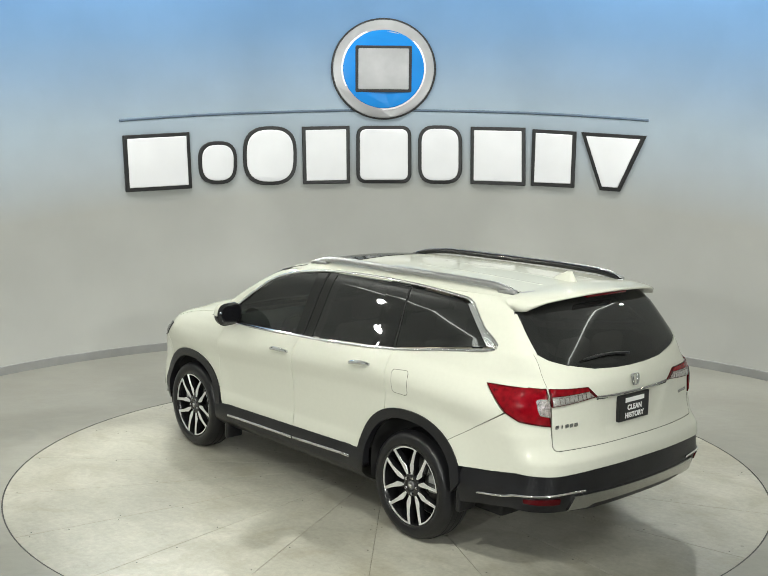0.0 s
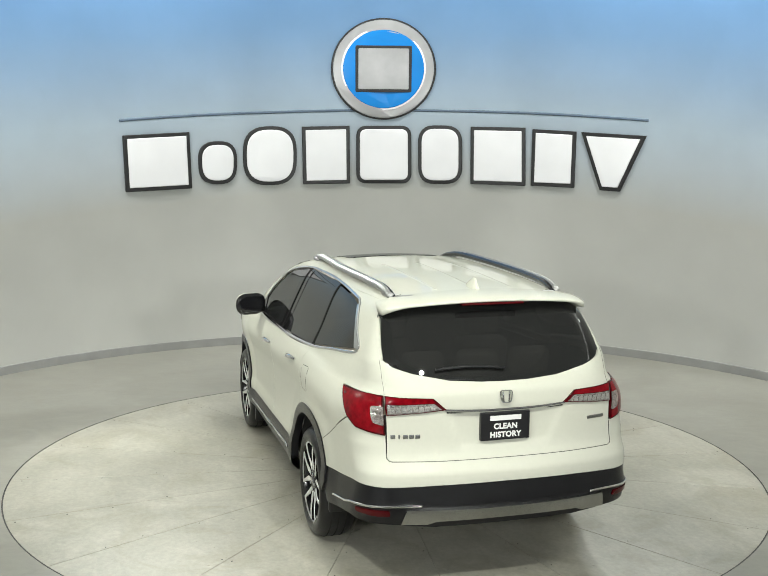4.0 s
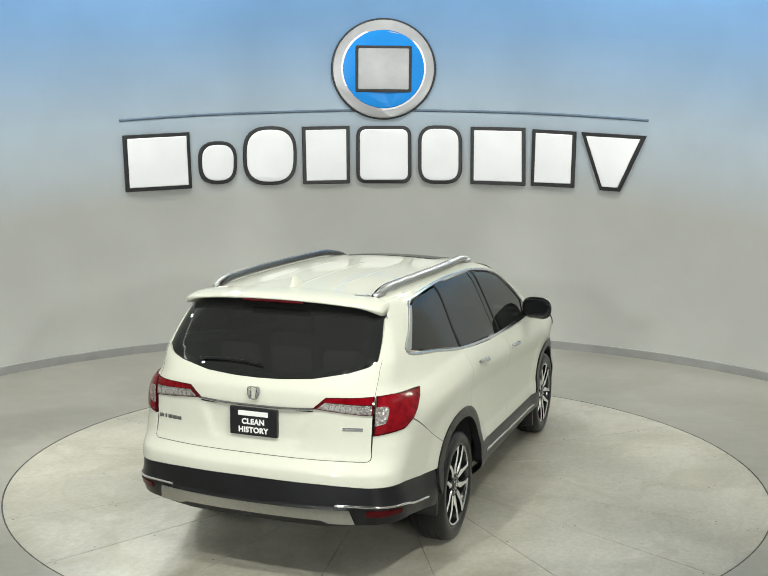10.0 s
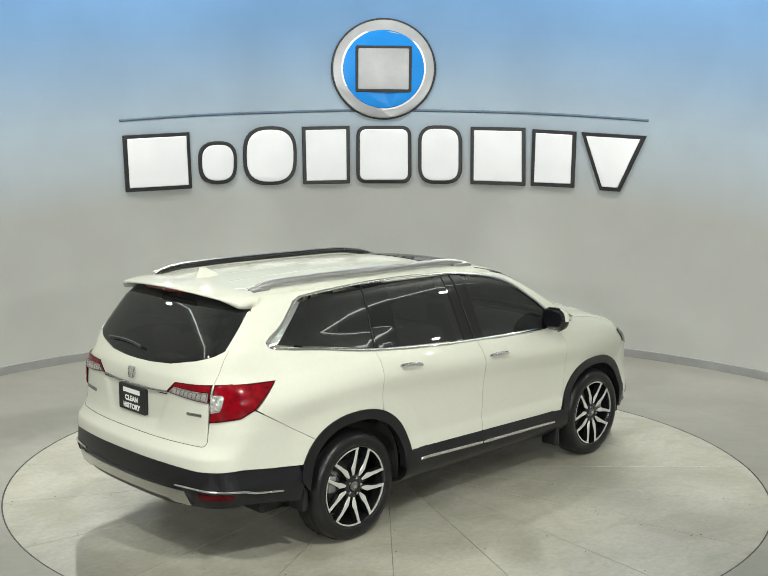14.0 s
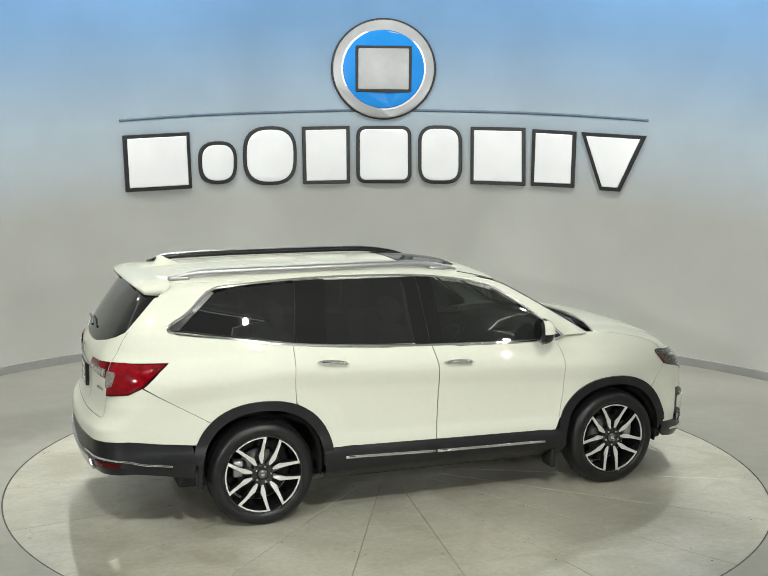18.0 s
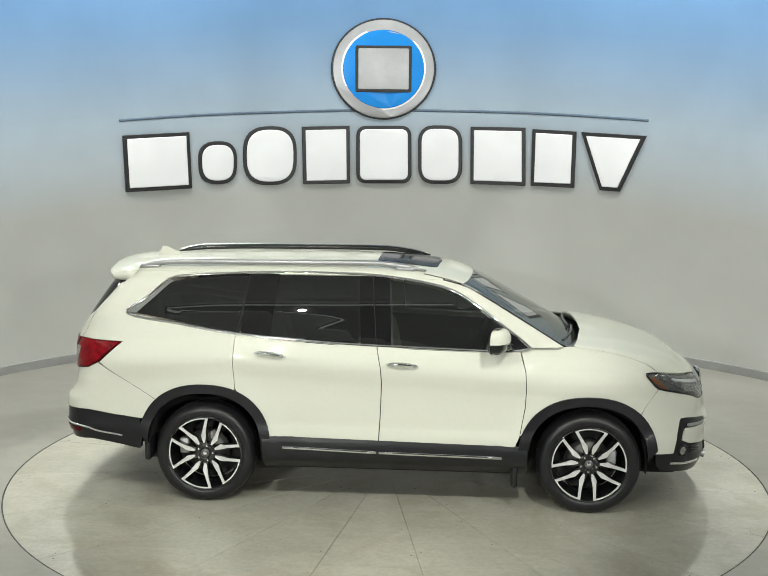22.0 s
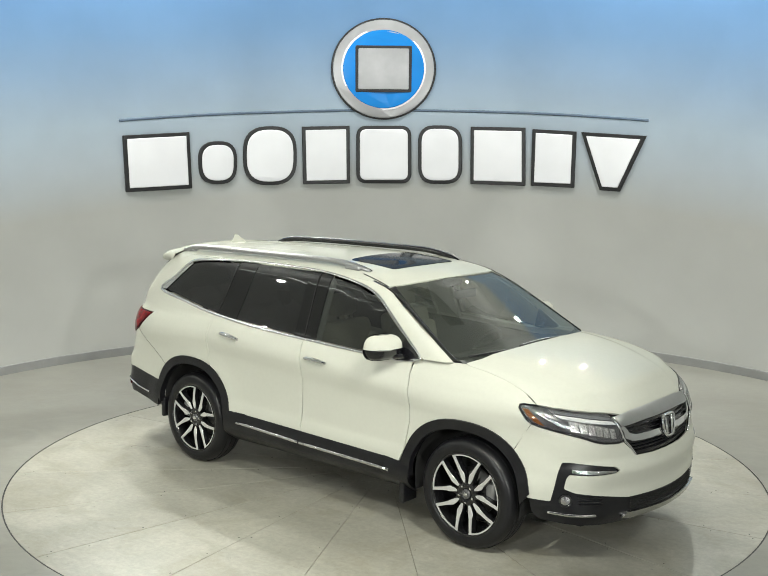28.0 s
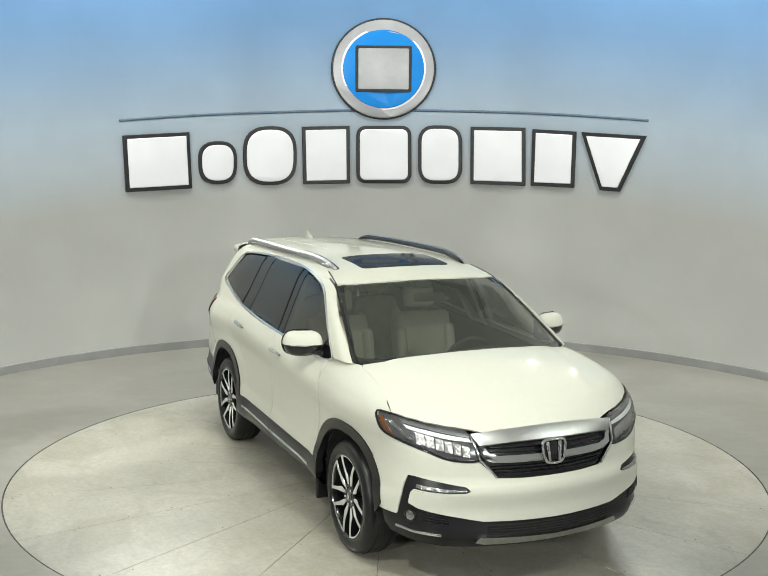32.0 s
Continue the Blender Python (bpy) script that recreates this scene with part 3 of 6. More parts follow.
# ---- room ----
def ring_mesh(name, inner, outer, z, material, seg=160, cx=0.0, cy=0.0):
    v, f = [], []
    for i in range(seg):
        a = 2 * math.pi * i / seg
        v += [(inner * math.cos(a), inner * math.sin(a), z), (cx + outer * math.cos(a), cy + outer * math.sin(a), z)]
    for i in range(seg):
        j = (i + 1) % seg
        f.append((2 * i, 2 * i + 1, 2 * j + 1, 2 * j))
    return mesh_ob(name, v, f, material, smooth=False)


floor = ring_mesh("floor", TABLE_R + 0.0045, 30.0, 0.0, FLOOR)
tagged(floor, "grey sealed concrete studio floor round the platform", "floor", kind="structure")
v, f = lathe([(0.02, -0.12), (TABLE_R + 0.0045, -0.12), (TABLE_R + 0.0045, 0.0)], 160, "z")
pit = mesh_ob("floor_pit", v, f, PIT, smooth=False)
tagged(pit, "dark recess under the turning platform", "floor", kind="structure")

# curved wall: half round at the back, running straight towards the camera at its ends
H_WALL = 6.4


def wall_path(r, n=72):
    pts = [(-r, -12.5), (-r, -8.0), (-r, -4.0)]
    for i in range(n + 1):
        a = math.pi - math.pi * i / n
        pts.append((WALL_X + r * math.cos(a), WALL_Y + r * math.sin(a)))
    pts += [(r, -4.0), (r, -8.0), (r, -12.5)]
    return pts


def sweep_wall(name, r0, r1, z0, z1, material, bevel=0.0):
    a, b = wall_path(r0), wall_path(r1)
    v, f = [], []
    for (x0, y0), (x1, y1) in zip(a, b):
        v += [(x0, y0, z0), (x0, y0, z1 - bevel), ((x0 + (x1 - x0) * min(1, bevel / max(abs(r1 - r0), 1e-6))), y0, z1), (x1, y1, z1), (x1, y1, z0)]
    for i in range(len(a) - 1):
        for k in range(4):
            f.append((i * 5 + k, i * 5 + k + 1, (i + 1) * 5 + k + 1, (i + 1) * 5 + k))
    return mesh_ob(name, v, f, material, smooth=False)


wall = sweep_wall("wall_curved", WALL_R, WALL_R + 0.15, 0.0, H_WALL, WALL)
wall.data.polygons.foreach_set("use_smooth", [True] * len(wall.data.polygons))
tagged(wall, "curved grey studio wall with a printed blue sky on top", "wall", kind="structure")
base = sweep_wall("baseboard", WALL_R - 0.012, WALL_R, 0.0, 0.104, BASE, 0.008)
tagged(base, "grey vinyl baseboard along the curved wall", "baseboard", kind="structure")
back = part("wall_back", bm_box(-6, 6, -12.7, -12.5, 0, H_WALL), DARKHALL, None, smooth=False)
tagged(back, "dark hall wall behind the camera", "wall", kind="structure")
ceil = part("ceiling", bm_box(-6, 6, -6.6, 6.2, H_WALL, H_WALL + 0.15), CEIL, None, smooth=False)
tagged(ceil, "pale ceiling over the studio", "ceiling", kind="structure")
ceil = part("ceiling_hall", bm_box(-6, 6, -12.7, -6.6, H_WALL + 0.15, H_WALL + 0.30), DARKHALL, None, smooth=False)
tagged(ceil, "dark ceiling of the hall behind the studio", "ceiling", kind="structure")
for deg in (-78, -39, 0, 39, 78):
    # added dark plate, unseen, that blocks each wall light towards the car
    turn = Matrix.Rotation(radians(-deg), 4, "Z")
    at_r = WALL_R - 1.64
    shade = part("fill_blocker", bm_box(-0.80, 0.80, -0.012, 0.012, 5.72, H_WALL, 0.004, 1, Matrix.Translation((WALL_X, WALL_Y, 0)) @ turn @ Matrix.Translation((0, at_r, 0))), DARKHALL, None, smooth=False)
    tagged(shade, "dark plate added to block a wall light from the car", "lamp shade", "shades of the wall washers")
for nm, pts, lab in (("light_strip", [(-5.26, 1.0, 4.2), (-5.26, -1.5, 4.2), (-5.26, -4.5, 4.2)], "thin white light strip along the wall"),
                     ("light_strip", [(5.26, 1.0, 4.2), (5.26, -1.5, 4.2), (5.26, -4.5, 4.2)], "thin white light strip along the wall"),
                     ("ceiling_strip", [(-5.2, -6.6, 6.32), (0.0, -6.6, 6.32), (5.2, -6.6, 6.32)], "thin white light strip along the ceiling edge")):
    v, f = tube(pts, 0.016 if nm == "light_strip" else 0.02)
    tagged(mesh_ob(nm, v, f, STRIPGLOW if nm == "light_strip" else EDGEGLOW), lab, "light")


# ---- turning platform: twenty wedge slabs ----
def make_platform():
    top = new("turntable")
    tagged(top, "flush round turning platform of pale wedge slabs", "turntable")
    v, f = lathe([(0.02, -0.10), (TABLE_R - 0.014, -0.10), (TABLE_R - 0.014, -0.006), (0.02, -0.006)], 120, "z")
    mesh_ob("deck", v, f, GRIME, top, "grimy deck under the slabs", smooth=False)
    v, f = lathe([(TABLE_R - 0.0055, -0.05), (TABLE_R - 0.0055, -0.001), (TABLE_R, -0.001), (TABLE_R, -0.05)], 160, "z")
    mesh_ob("rim", v, f, SCREW, top, "dark steel rim", smooth=False)
    v, f, n = [], [], 10
    g, r0, r1 = 0.0016, 0.45, TABLE_R - 0.0065
    half = radians(9)
    arc = []
    for r in (r0, r1):
        row = [(-half + g / r) + (2 * half - 2 * g / r) * i / n for i in range(n + 1)]
        arc.append([(r * math.cos(a), r * math.sin(a)) for a in row])
    ring = arc[0] + arc[1][::-1]
    for z in (-0.0058, -0.0015):
        v += [(x, y, z) for x, y in ring]
    m = len(ring)
    ins = []
    cx, cy = 1.7, 0.0
    for x, y in ring:
        ins.append((x + (cx - x) * 0.0015, y + (cy - y) * 0.006, 0.0))
    v += ins
    for i in range(m):
        j = (i + 1) % m
        f += [(i, j, m + j, m + i), (m + i, m + j, 2 * m + j, 2 * m + i)]
    f.append(tuple(range(2 * m, 3 * m)))
    for i in range(20):
        t = Matrix.Rotation(radians(-98 + 9 + 18 * i), 4, "Z")
        mesh_ob("slab", [t @ Vector(q) for q in v], f, SLAB, top, smooth=False)
    v, f = lathe([(0.001, -0.0058), (0.4485, -0.0058), (0.4485, -0.0015), (0.445, 0.0), (0.001, 0.0)], 48, "z")
    mesh_ob("centre_slab", v, f, SLAB, top, smooth=False)
    # screws either side of every seam
    sv, sf = lathe([(0.0005, 0.0012), (0.0045, 0.0012), (0.0065, -0.002)], 10, "z")
    sm = mesh_ob("screw", sv, sf, SCREW, top, smooth=False)
    rnd = random.Random(4)
    firsts = True
    for i in range(20):
        a = radians(-98 + 18 * i)
        for r in (0.62, 1.02, 1.42, 1.85, 2.25, 2.62, 2.90):
            for s in (-1, 1):
                if rnd.random() < 0.5:
                    continue
                ob = sm if firsts else sm.copy()
                if not firsts:
                    scene.collection.objects.link(ob)
                firsts = False
                d = 0.035 + rnd.uniform(-0.01, 0.01)
                rr = r + rnd.uniform(-0.05, 0.05)
                ob.location = (rr * math.cos(a) - s * d * math.sin(a), rr * math.sin(a) + s * d * math.cos(a), 0.0)
    return top


turntable = make_platform()


# ---- wall sign: medallion, arched line and nine blocks ----
SIGN_RIM = mat("sign_black_edge", (0.015, 0.015, 0.016), 0.4, vary=0.1)
SIGN_FACE = mat("sign_white_face", (0.66, 0.66, 0.68), 0.3, vary=0.06, vscale=1.2)
SIGN_RING = mat("sign_brushed_ring", (0.42, 0.42, 0.43), 0.35, 0.7, vary=0.25, vscale=1.6)
SIGN_BLUE = mat("sign_blue_face", (0.004, 0.17, 0.50), 0.25, coat=0.5, vary=0.12, vscale=1.2)
SIGN_LINE = mat("sign_slate_line", (0.075, 0.11, 0.155), 0.5, vary=0.1)


def on_wall(s, z, out):
    """Point on the curved wall: s metres along its arc from the middle, out metres proud of it."""
    a = s / WALL_R
    r = WALL_R - out
    return (WALL_X + r * math.sin(a), WALL_Y + r * math.cos(a), z)


def sign_slab(name, outline, d0, d1, material, parent, label=""):
    """A flat outline (s, z) as a slab of the wall's curve."""
    poly = np.array(outline, float)
    area = 0.5 * np.sum(poly[:, 0] * np.roll(poly[:, 1], -1) - np.roll(poly[:, 0], -1) * poly[:, 1])
    if area > 0:
        poly = poly[::-1]
    n = len(poly)
    ins = shrink(poly, 0.006)[::-1]
    v = [on_wall(s, z, d0) for s, z in poly] + [on_wall(s, z, d1 - 0.006) for s, z in poly] + [on_wall(s, z, d1) for s, z in ins]
    f = []
    for i in range(n):
        j = (i + 1) % n
        f += [(i, j, n + j, n + i), (n + i, n + j, 2 * n + j, 2 * n + i)]
    f.append(tuple(range(2 * n, 3 * n)))
    return mesh_ob(name, v, f, material, parent, label, smooth=False)


def disc(s, z, r, n=64, rz=None):
    rz = r if rz is None else rz
    return [(s + r * math.cos(2 * math.pi * i / n), z + rz * math.sin(2 * math.pi * i / n)) for i in range(n)]


def make_sign():
    med = new("wall_medallion")
    tagged(med, "round wall sign, blue disc in a brushed silver ring", "sign")
    S0, Z0 = -0.087, 3.602
    for nm, r, d0, d1, m, lab in (("black_edge", 1.0, 0.005, 0.030, SIGN_RIM, ""), ("silver_ring", 0.965, 0.030, 0.042, SIGN_RING, "brushed silver ring"),
                                  ("white_ring", 0.815, 0.042, 0.048, SIGN_FACE, "white inner ring"), ("blue_face", 0.775, 0.048, 0.056, SIGN_BLUE, "bright blue face")):
        sign_slab(nm, disc(S0, Z0, 0.687 * r, 72, 0.651 * r), d0, d1, m, med, lab)
    for nm, w, h, d0, d1, m, lab in (("centre_block_edge", 0.370, 0.297, 0.056, 0.066, SIGN_RIM, ""), ("centre_block", 0.335, 0.262, 0.066, 0.076, SIGN_RING, "plain silver block")):
        sign_slab(nm, rounded([(S0 - w, Z0 - h), (S0 + w, Z0 - h), (S0 + w, Z0 + h), (S0 - w, Z0 + h)], 0.02), d0, d1, m, med, lab)
    # arched line
    line = smooth_line([(-3.53, 2.895), (-2.7, 2.964), (-1.882, 3.015), (-0.772, 3.062), (-0.079, 3.075), (0.596, 3.073), (1.673, 3.05), (2.554, 3.005), (3.37, 2.947)], 6)
    v, f = tube([on_wall(s, z, 0.006) for s, z in line], 0.006, 0.017, 8)
    ob = mesh_ob("wall_line", v, f, SIGN_LINE)
    tagged(ob, "thin slate-blue arched line on the wall", "trim")
    # nine plain blocks
    blocks = (
        ([(-3.498, 2.716), (-2.635, 2.767), (-2.61, 2.062), (-3.473, 2.029)], 0.01),
        ([(-2.53, 2.647), (-2.012, 2.663), (-2.025, 2.112), (-2.514, 2.11)], 0.26),
        ([(-1.934, 2.842), (-1.23, 2.863), (-1.227, 2.096), (-1.936, 2.092)], 0.34),
        ([(-1.16, 2.851), (-0.53, 2.87), (-0.521, 2.116), (-1.143, 2.102)], 0.01),
        ([(-0.44, 2.871), (0.286, 2.877), (0.295, 2.122), (-0.437, 2.116)], 0.14),
        ([(0.376, 2.884), (0.955, 2.881), (0.969, 2.124), (0.385, 2.116)], 0.22),
        ([(1.069, 2.869), (1.786, 2.859), (1.806, 2.114), (1.078, 2.126)], 0.01),
        ([(1.881, 2.841), (2.454, 2.812), (2.447, 2.105), (1.876, 2.116)], 0.01),
        ([(2.517, 2.806), (3.36, 2.761), (3.046, 2.074), (2.782, 2.083)], 0.01),
    )
    for quad, r in blocks:
        b = new("sign_block")
        tagged(b, "white sign block with a black edge on the wall", "sign", "blocks of the wall sign")
        o = rounded(quad, r, 8)
        sign_slab("black_edge", o, 0.012, 0.040, SIGN_RIM, b)
        sign_slab("white_face", rounded(shrink(quad, 0.046), max(0.008, r - 0.046), 8), 0.040, 0.050, SIGN_FACE, b, "white face")


make_sign()


# ---- the car ----
car = new("suv_car")
tagged(car, "pearl white family SUV with black cladding, parked on the platform", "car")


def gp(y, z):
    """Plan point of the front face at a height."""
    p = cast(solid_front, np.array([[1.0, y, z]]), np.array([[1.0, 0, 0]]), 0.0, 2.0)[0]
    return (float(p[0]), y)


def mirrored(poly):
    return [(-a, b) for a, b in poly]


def arch(cx, cz, a, b, t0, t1, n=14, p=2.0):
    out = []
    for i in range(n + 1):
        t = radians(t0 + (t1 - t0) * i / n)
        c, s = math.cos(t), math.sin(t)
        out.append((cx + a * math.copysign(abs(c) ** (2 / p), c), cz + b * math.copysign(abs(s) ** (2 / p), s)))
    return out


FRONT_ARCH = dict(cx=1.395, cz=0.40, a=0.505, b=0.472, p=2.25)
REAR_ARCH = dict(cx=-1.405, cz=0.42, a=0.500, b=0.478, p=2.25)

BELT = [(-2.02, 1.384), (-1.6, 1.322), (-1.18, 1.265), (-0.48, 1.216), (0.1, 1.194), (0.57, 1.180), (0.80, 1.176), (0.97, 1.205)]
HEADER = [(0.79, 1.344), (0.62, 1.466), (0.44, 1.575), (0.23, 1.636), (-0.13, 1.682), (-0.5, 1.694), (-0.84, 1.696), (-1.2, 1.686), (-1.56, 1.664), (-1.72, 1.636)]
B_SPLIT = [(-0.138, 1.204), (-0.105, 1.05), (-0.097, 0.94), (-0.105, 0.70), (-0.118, 0.475)]
DOOR_FRONT = [(0.90, 1.176), (0.937, 1.05), (0.945, 0.90), (0.94, 0.779), (0.905, 0.57), (0.865, 0.475)]
DOOR_REAR = [(-1.18, 1.258), (-1.185, 1.03), (-1.175, 0.871)]


def make_side(side):
    ch = Chart("side", side)
    fe = Chart("fender", side)
    tuck_r = dict(REAR_ARCH, a=REAR_ARCH['a'] - 0.02, b=REAR_ARCH['b'] - 0.02)
    tuck_f = dict(FRONT_ARCH, a=FRONT_ARCH['a'] - 0.02, b=FRONT_ARCH['b'] - 0.02)
    ra = arch(t0=64, t1=3, **tuck_r)
    ra = [q for q in ra if q[0] > -1.16]
    # doors
    fd = panel("front_door", B_SPLIT[::-1] + [(0.1, 1.186), (0.57, 1.172)] + DOOR_FRONT, ch, PAINT, car, grid=0.025, gap=0.0032)
    rd = panel("rear_door", DOOR_REAR + ra + [(-0.88, 0.508), (-0.6, 0.492)] + B_SPLIT[::-1] + [(-0.48, 1.208), (-0.85, 1.231)], ch, PAINT, car, grid=0.025, gap=0.0032)
    # body side: quarter panel, rear pillar, cant rail and screen pillar in one pressing
    rim = BELT[:3]
    top = [(1.21, 1.209), (0.980, 1.347), (0.742, 1.485), (0.53, 1.603), (0.40, 1.655), (0.2, 1.694), (-0.1, 1.722), (-0.6, 1.736), (-1.2, 1.728), (-1.75, 1.71), (-1.985, 1.696)]
    rear_edge = [(-2.06, 1.615), (-2.17, 1.50), (-2.27, 1.40), (-2.335, 1.335), (-2.36, 1.27), (-2.365, 1.188)]
    lamp = [(-2.2, 1.187), (-2.03, 1.188), (-2.09, 1.138), (-2.205, 1.030), (-2.05, 0.9345)]
    seam = [(-1.815, 0.797), (-1.755, 0.762)]
    arch_r = [q for q in arch(t0=150, t1=58, **tuck_r) if -1.74 < q[0] < -1.165]
    poly = top + rear_edge + lamp + seam + arch_r + DOOR_REAR[::-1] + [(-1.185, 1.272), (-1.6, 1.328), (-2.03, 1.390), (-1.725, 1.643), (-1.56, 1.671), (-1.2, 1.693), (-0.84, 1.703), (-0.5, 1.701), (-0.13, 1.689), (0.23, 1.643), (0.445, 1.582), (0.625, 1.473), (0.795, 1.351), (0.985, 1.206)]
    panel("body_side", poly, ch, PAINT, car, grid=0.03, gap=0.0006)
    # front wing
    fa = [q for q in arch(t0=170, t1=32, **tuck_f) if q[1] > 0.60 and q[0] < 1.745]
    bo = Chart("bonnet")
    shoulder = [(x, float(bo.place([(x, y)])[0, 2]) - 0.001) for x, y in ((1.285, 0.792), (1.33, 0.806), (1.42, 0.808), (1.50, 0.812), (1.58, 0.816), (1.66, 0.822), (1.745, 0.838), (1.80, 0.850))]
    shoulder.append((gp(0.862, 1.042)[0], 1.0405))
    poly = [(0.905, 1.176), (0.985, 1.2045), (1.10, 1.2065), (1.21, 1.2075), (1.235, 1.209)] + shoulder + [(1.795, 1.043), (1.83, 0.985), (1.885, 0.928), (1.765, 0.740)] + fa[::-1] + DOOR_FRONT[4:0:-1]
    panel("front_wing", poly, fe, PAINT, car, grid=0.03, lift=-0.0025)
    # window line in chrome
    loop = BELT[:-1] + [(0.955, 1.196), (0.93, 1.238)] + HEADER + [(-1.88, 1.50)]
    strip("window_trim", ch, loop, 0.011, 0.006, CHROME, car, "bright chrome window surround", lift=0.002, n=4, closed=True)
    # glass
    part_q = panel("quarter_window", [(-1.145, 1.274), (-1.105, 1.670), (-1.2, 1.672), (-1.55, 1.650), (-1.69, 1.624), (-1.955, 1.392), (-1.6, 1.340)], ch, PRIVACY, car, "dark privacy glass", gap=0, thick=0.004, corner=0.02, lift=-0.006, grid=0.06)
    gr = panel("rear_door_window", [(-0.93, 1.258), (-0.48, 1.232), (-0.255, 1.224), (-0.285, 1.682), (-0.84, 1.682), (-0.885, 1.681)], ch, PRIVACY, car, "dark privacy glass", gap=0, thick=0.004, lift=-0.006, grid=0.06)
    gf = panel("front_door_window", [(-0.035, 1.213), (0.35, 1.199), (0.735, 1.190), (0.80, 1.318), (0.61, 1.452), (0.435, 1.560), (0.22, 1.621), (-0.06, 1.658)], ch, SIDEGLASS, car, "lightly tinted glass", gap=0, thick=0.004, lift=-0.006, grid=0.06)
    for g in (part_q, gr, gf):
        g.visible_shadow = False
    # black pillar covers
    panel("pillar_cover", [(-1.145, 1.262), (-0.93, 1.250), (-0.885, 1.690), (-1.105, 1.683)], ch, PILLAR, car, "gloss black pillar cover", gap=0, lift=-0.004)
    panel("pillar_cover", [(-0.255, 1.214), (-0.035, 1.205), (-0.06, 1.672), (-0.285, 1.688)], ch, PILLAR, car, "gloss black pillar cover", gap=0, lift=-0.004)
    panel("mirror_sail", [(0.735, 1.182), (0.80, 1.178), (0.955, 1.200), (0.93, 1.232), (0.80, 1.330)], ch, GLOSSBLACK, car, "black mirror sail", gap=0, lift=0.0, thick=0.02)
    # dark strips drawn as the shadow gaps between doors and pillar covers
    strip("door_gap_line", ch, [(-0.143, 1.21), (-0.165, 1.45), (-0.185, 1.688)], 0.003, 0.004, UNDER, car, lift=-0.001)
    strip("door_gap_line", ch, [(-1.172, 1.27), (-1.140, 1.45), (-1.110, 1.68)], 0.004, 0.004, UNDER, car, lift=-0.003)
    # handles
    for x0, x1, z0, z1, door in ((-0.065, 0.170, 1.078, 1.068, fd), (-1.025, -0.795, 1.140, 1.117, rd)):
        xm, zm = (x0 + x1) / 2, (z0 + z1) / 2
        panel("handle_cup", rounded([(x0 + 0.03, z0 - 0.035), (x1 - 0.03, z1 - 0.035), (x1 - 0.03, z1 + 0.030), (x0 + 0.03, z0 + 0.030)], 0.03), ch, PAINT, door, gap=0, lift=0.0015, thick=0.003)
        pts = [(x0 + (x1 - x0) * k / 8, z0 + (z1 - z0) * k / 8 + 0.004 * math.sin(math.pi * k / 8)) for k in range(9)]
        p, nr = line_on(ch, pts, 0.0, 0)
        out = np.array([0.006 + 0.030 * math.sin(math.pi * k / 8) ** 0.5 for k in range(9)])
        v, f = tube(p + nr * out[:, None], 0.016, 0.011, 10, nr, [0.55 + 0.45 * math.sin(math.pi * k / 8) ** 0.6 for k in range(9)])
        mesh_ob("door_handle", v, f, CHROME, door, "chrome door handle")
    if side > 0:
        flap = [(-1.415, 0.995), (-1.26, 0.995), (-1.25, 1.150), (-1.405, 1.160)]
        strip("fuel_flap_gap", ch, rounded(flap, 0.03, 4), 0.0016, 0.0012, UNDER, car, lift=0.0008, n=2, closed=True)
        panel("fuel_flap", flap, ch, PAINT, car, "white fuel filler flap", gap=0, lift=0.0014, thick=0.004, corner=0.03)
    panel("trim_wedge", [(-2.025, 1.386), (-1.945, 1.394), (-1.69, 1.624), (-1.735, 1.642)], ch, CHROME, car, "broad chrome window corner", gap=0, lift=0.001, thick=0.006)
    # arch cladding
    for nm, a, lo, hi in (("front", FRONT_ARCH, 174, 8), ("rear", REAR_ARCH, 170, 6)):
        outer = arch(t0=lo, t1=hi, n=26, **a)
        inn = dict(a)
        inn["a"], inn["b"] = a["a"] - 0.073, a["b"] - 0.068
        inner = arch(t0=hi - 8, t1=lo + 8, n=26, **inn)
        c2 = fe if nm == "front" else ch
        panel("arch_cladding", outer + inner, c2, BLACK, car, "grained black wheel arch cladding", gap=0, lift=0.010, thick=0.05, grid=0.03)
        # liner: a half drum inside the arch
        v, f = [], []
        liner = arch(t0=-12, t1=192, n=28, **inn)
        for k, (x, z) in enumerate(liner):
            v += [(x, side * 0.93, z), (x, side * 0.60, z)]
        for k in range(len(liner) - 1):
            f.append((2 * k, 2 * k + 1, 2 * k + 3, 2 * k + 2))
        v += [(a["cx"], side * 0.60, 0.3)]
        for k in range(len(liner) - 1):
            f.append((2 * k + 1, len(v) - 1, 2 * k + 3))
        mesh_ob("arch_liner", v, f, UNDER, car, smooth=True)
    # sill
    v = []
    xs = np.linspace(-0.97, 0.96, 24)
    prof = [(0.0, 0.50), (0.012, 0.475), (0.014, 0.40), (0.008, 0.362), (-0.035, 0.318), (-0.12, 0.262)]
    for x in xs:
        up = 0.505 - 0.033 * (x + 0.97) / 1.93
        base_y = float(Chart("side", 1).place([(x, 0.47)])[0, 1])
        for dy, z in prof:
            v.append((x, side * (base_y + dy), z + (up - 0.475 if z > 0.45 else 0)))
    n = len(prof)
    f = []
    for i in range(len(xs) - 1):
        for k in range(n - 1):
            q = (i * n + k, i * n + k + 1, (i + 1) * n + k + 1, (i + 1) * n + k)
            f.append(q if side > 0 else q[::-1])
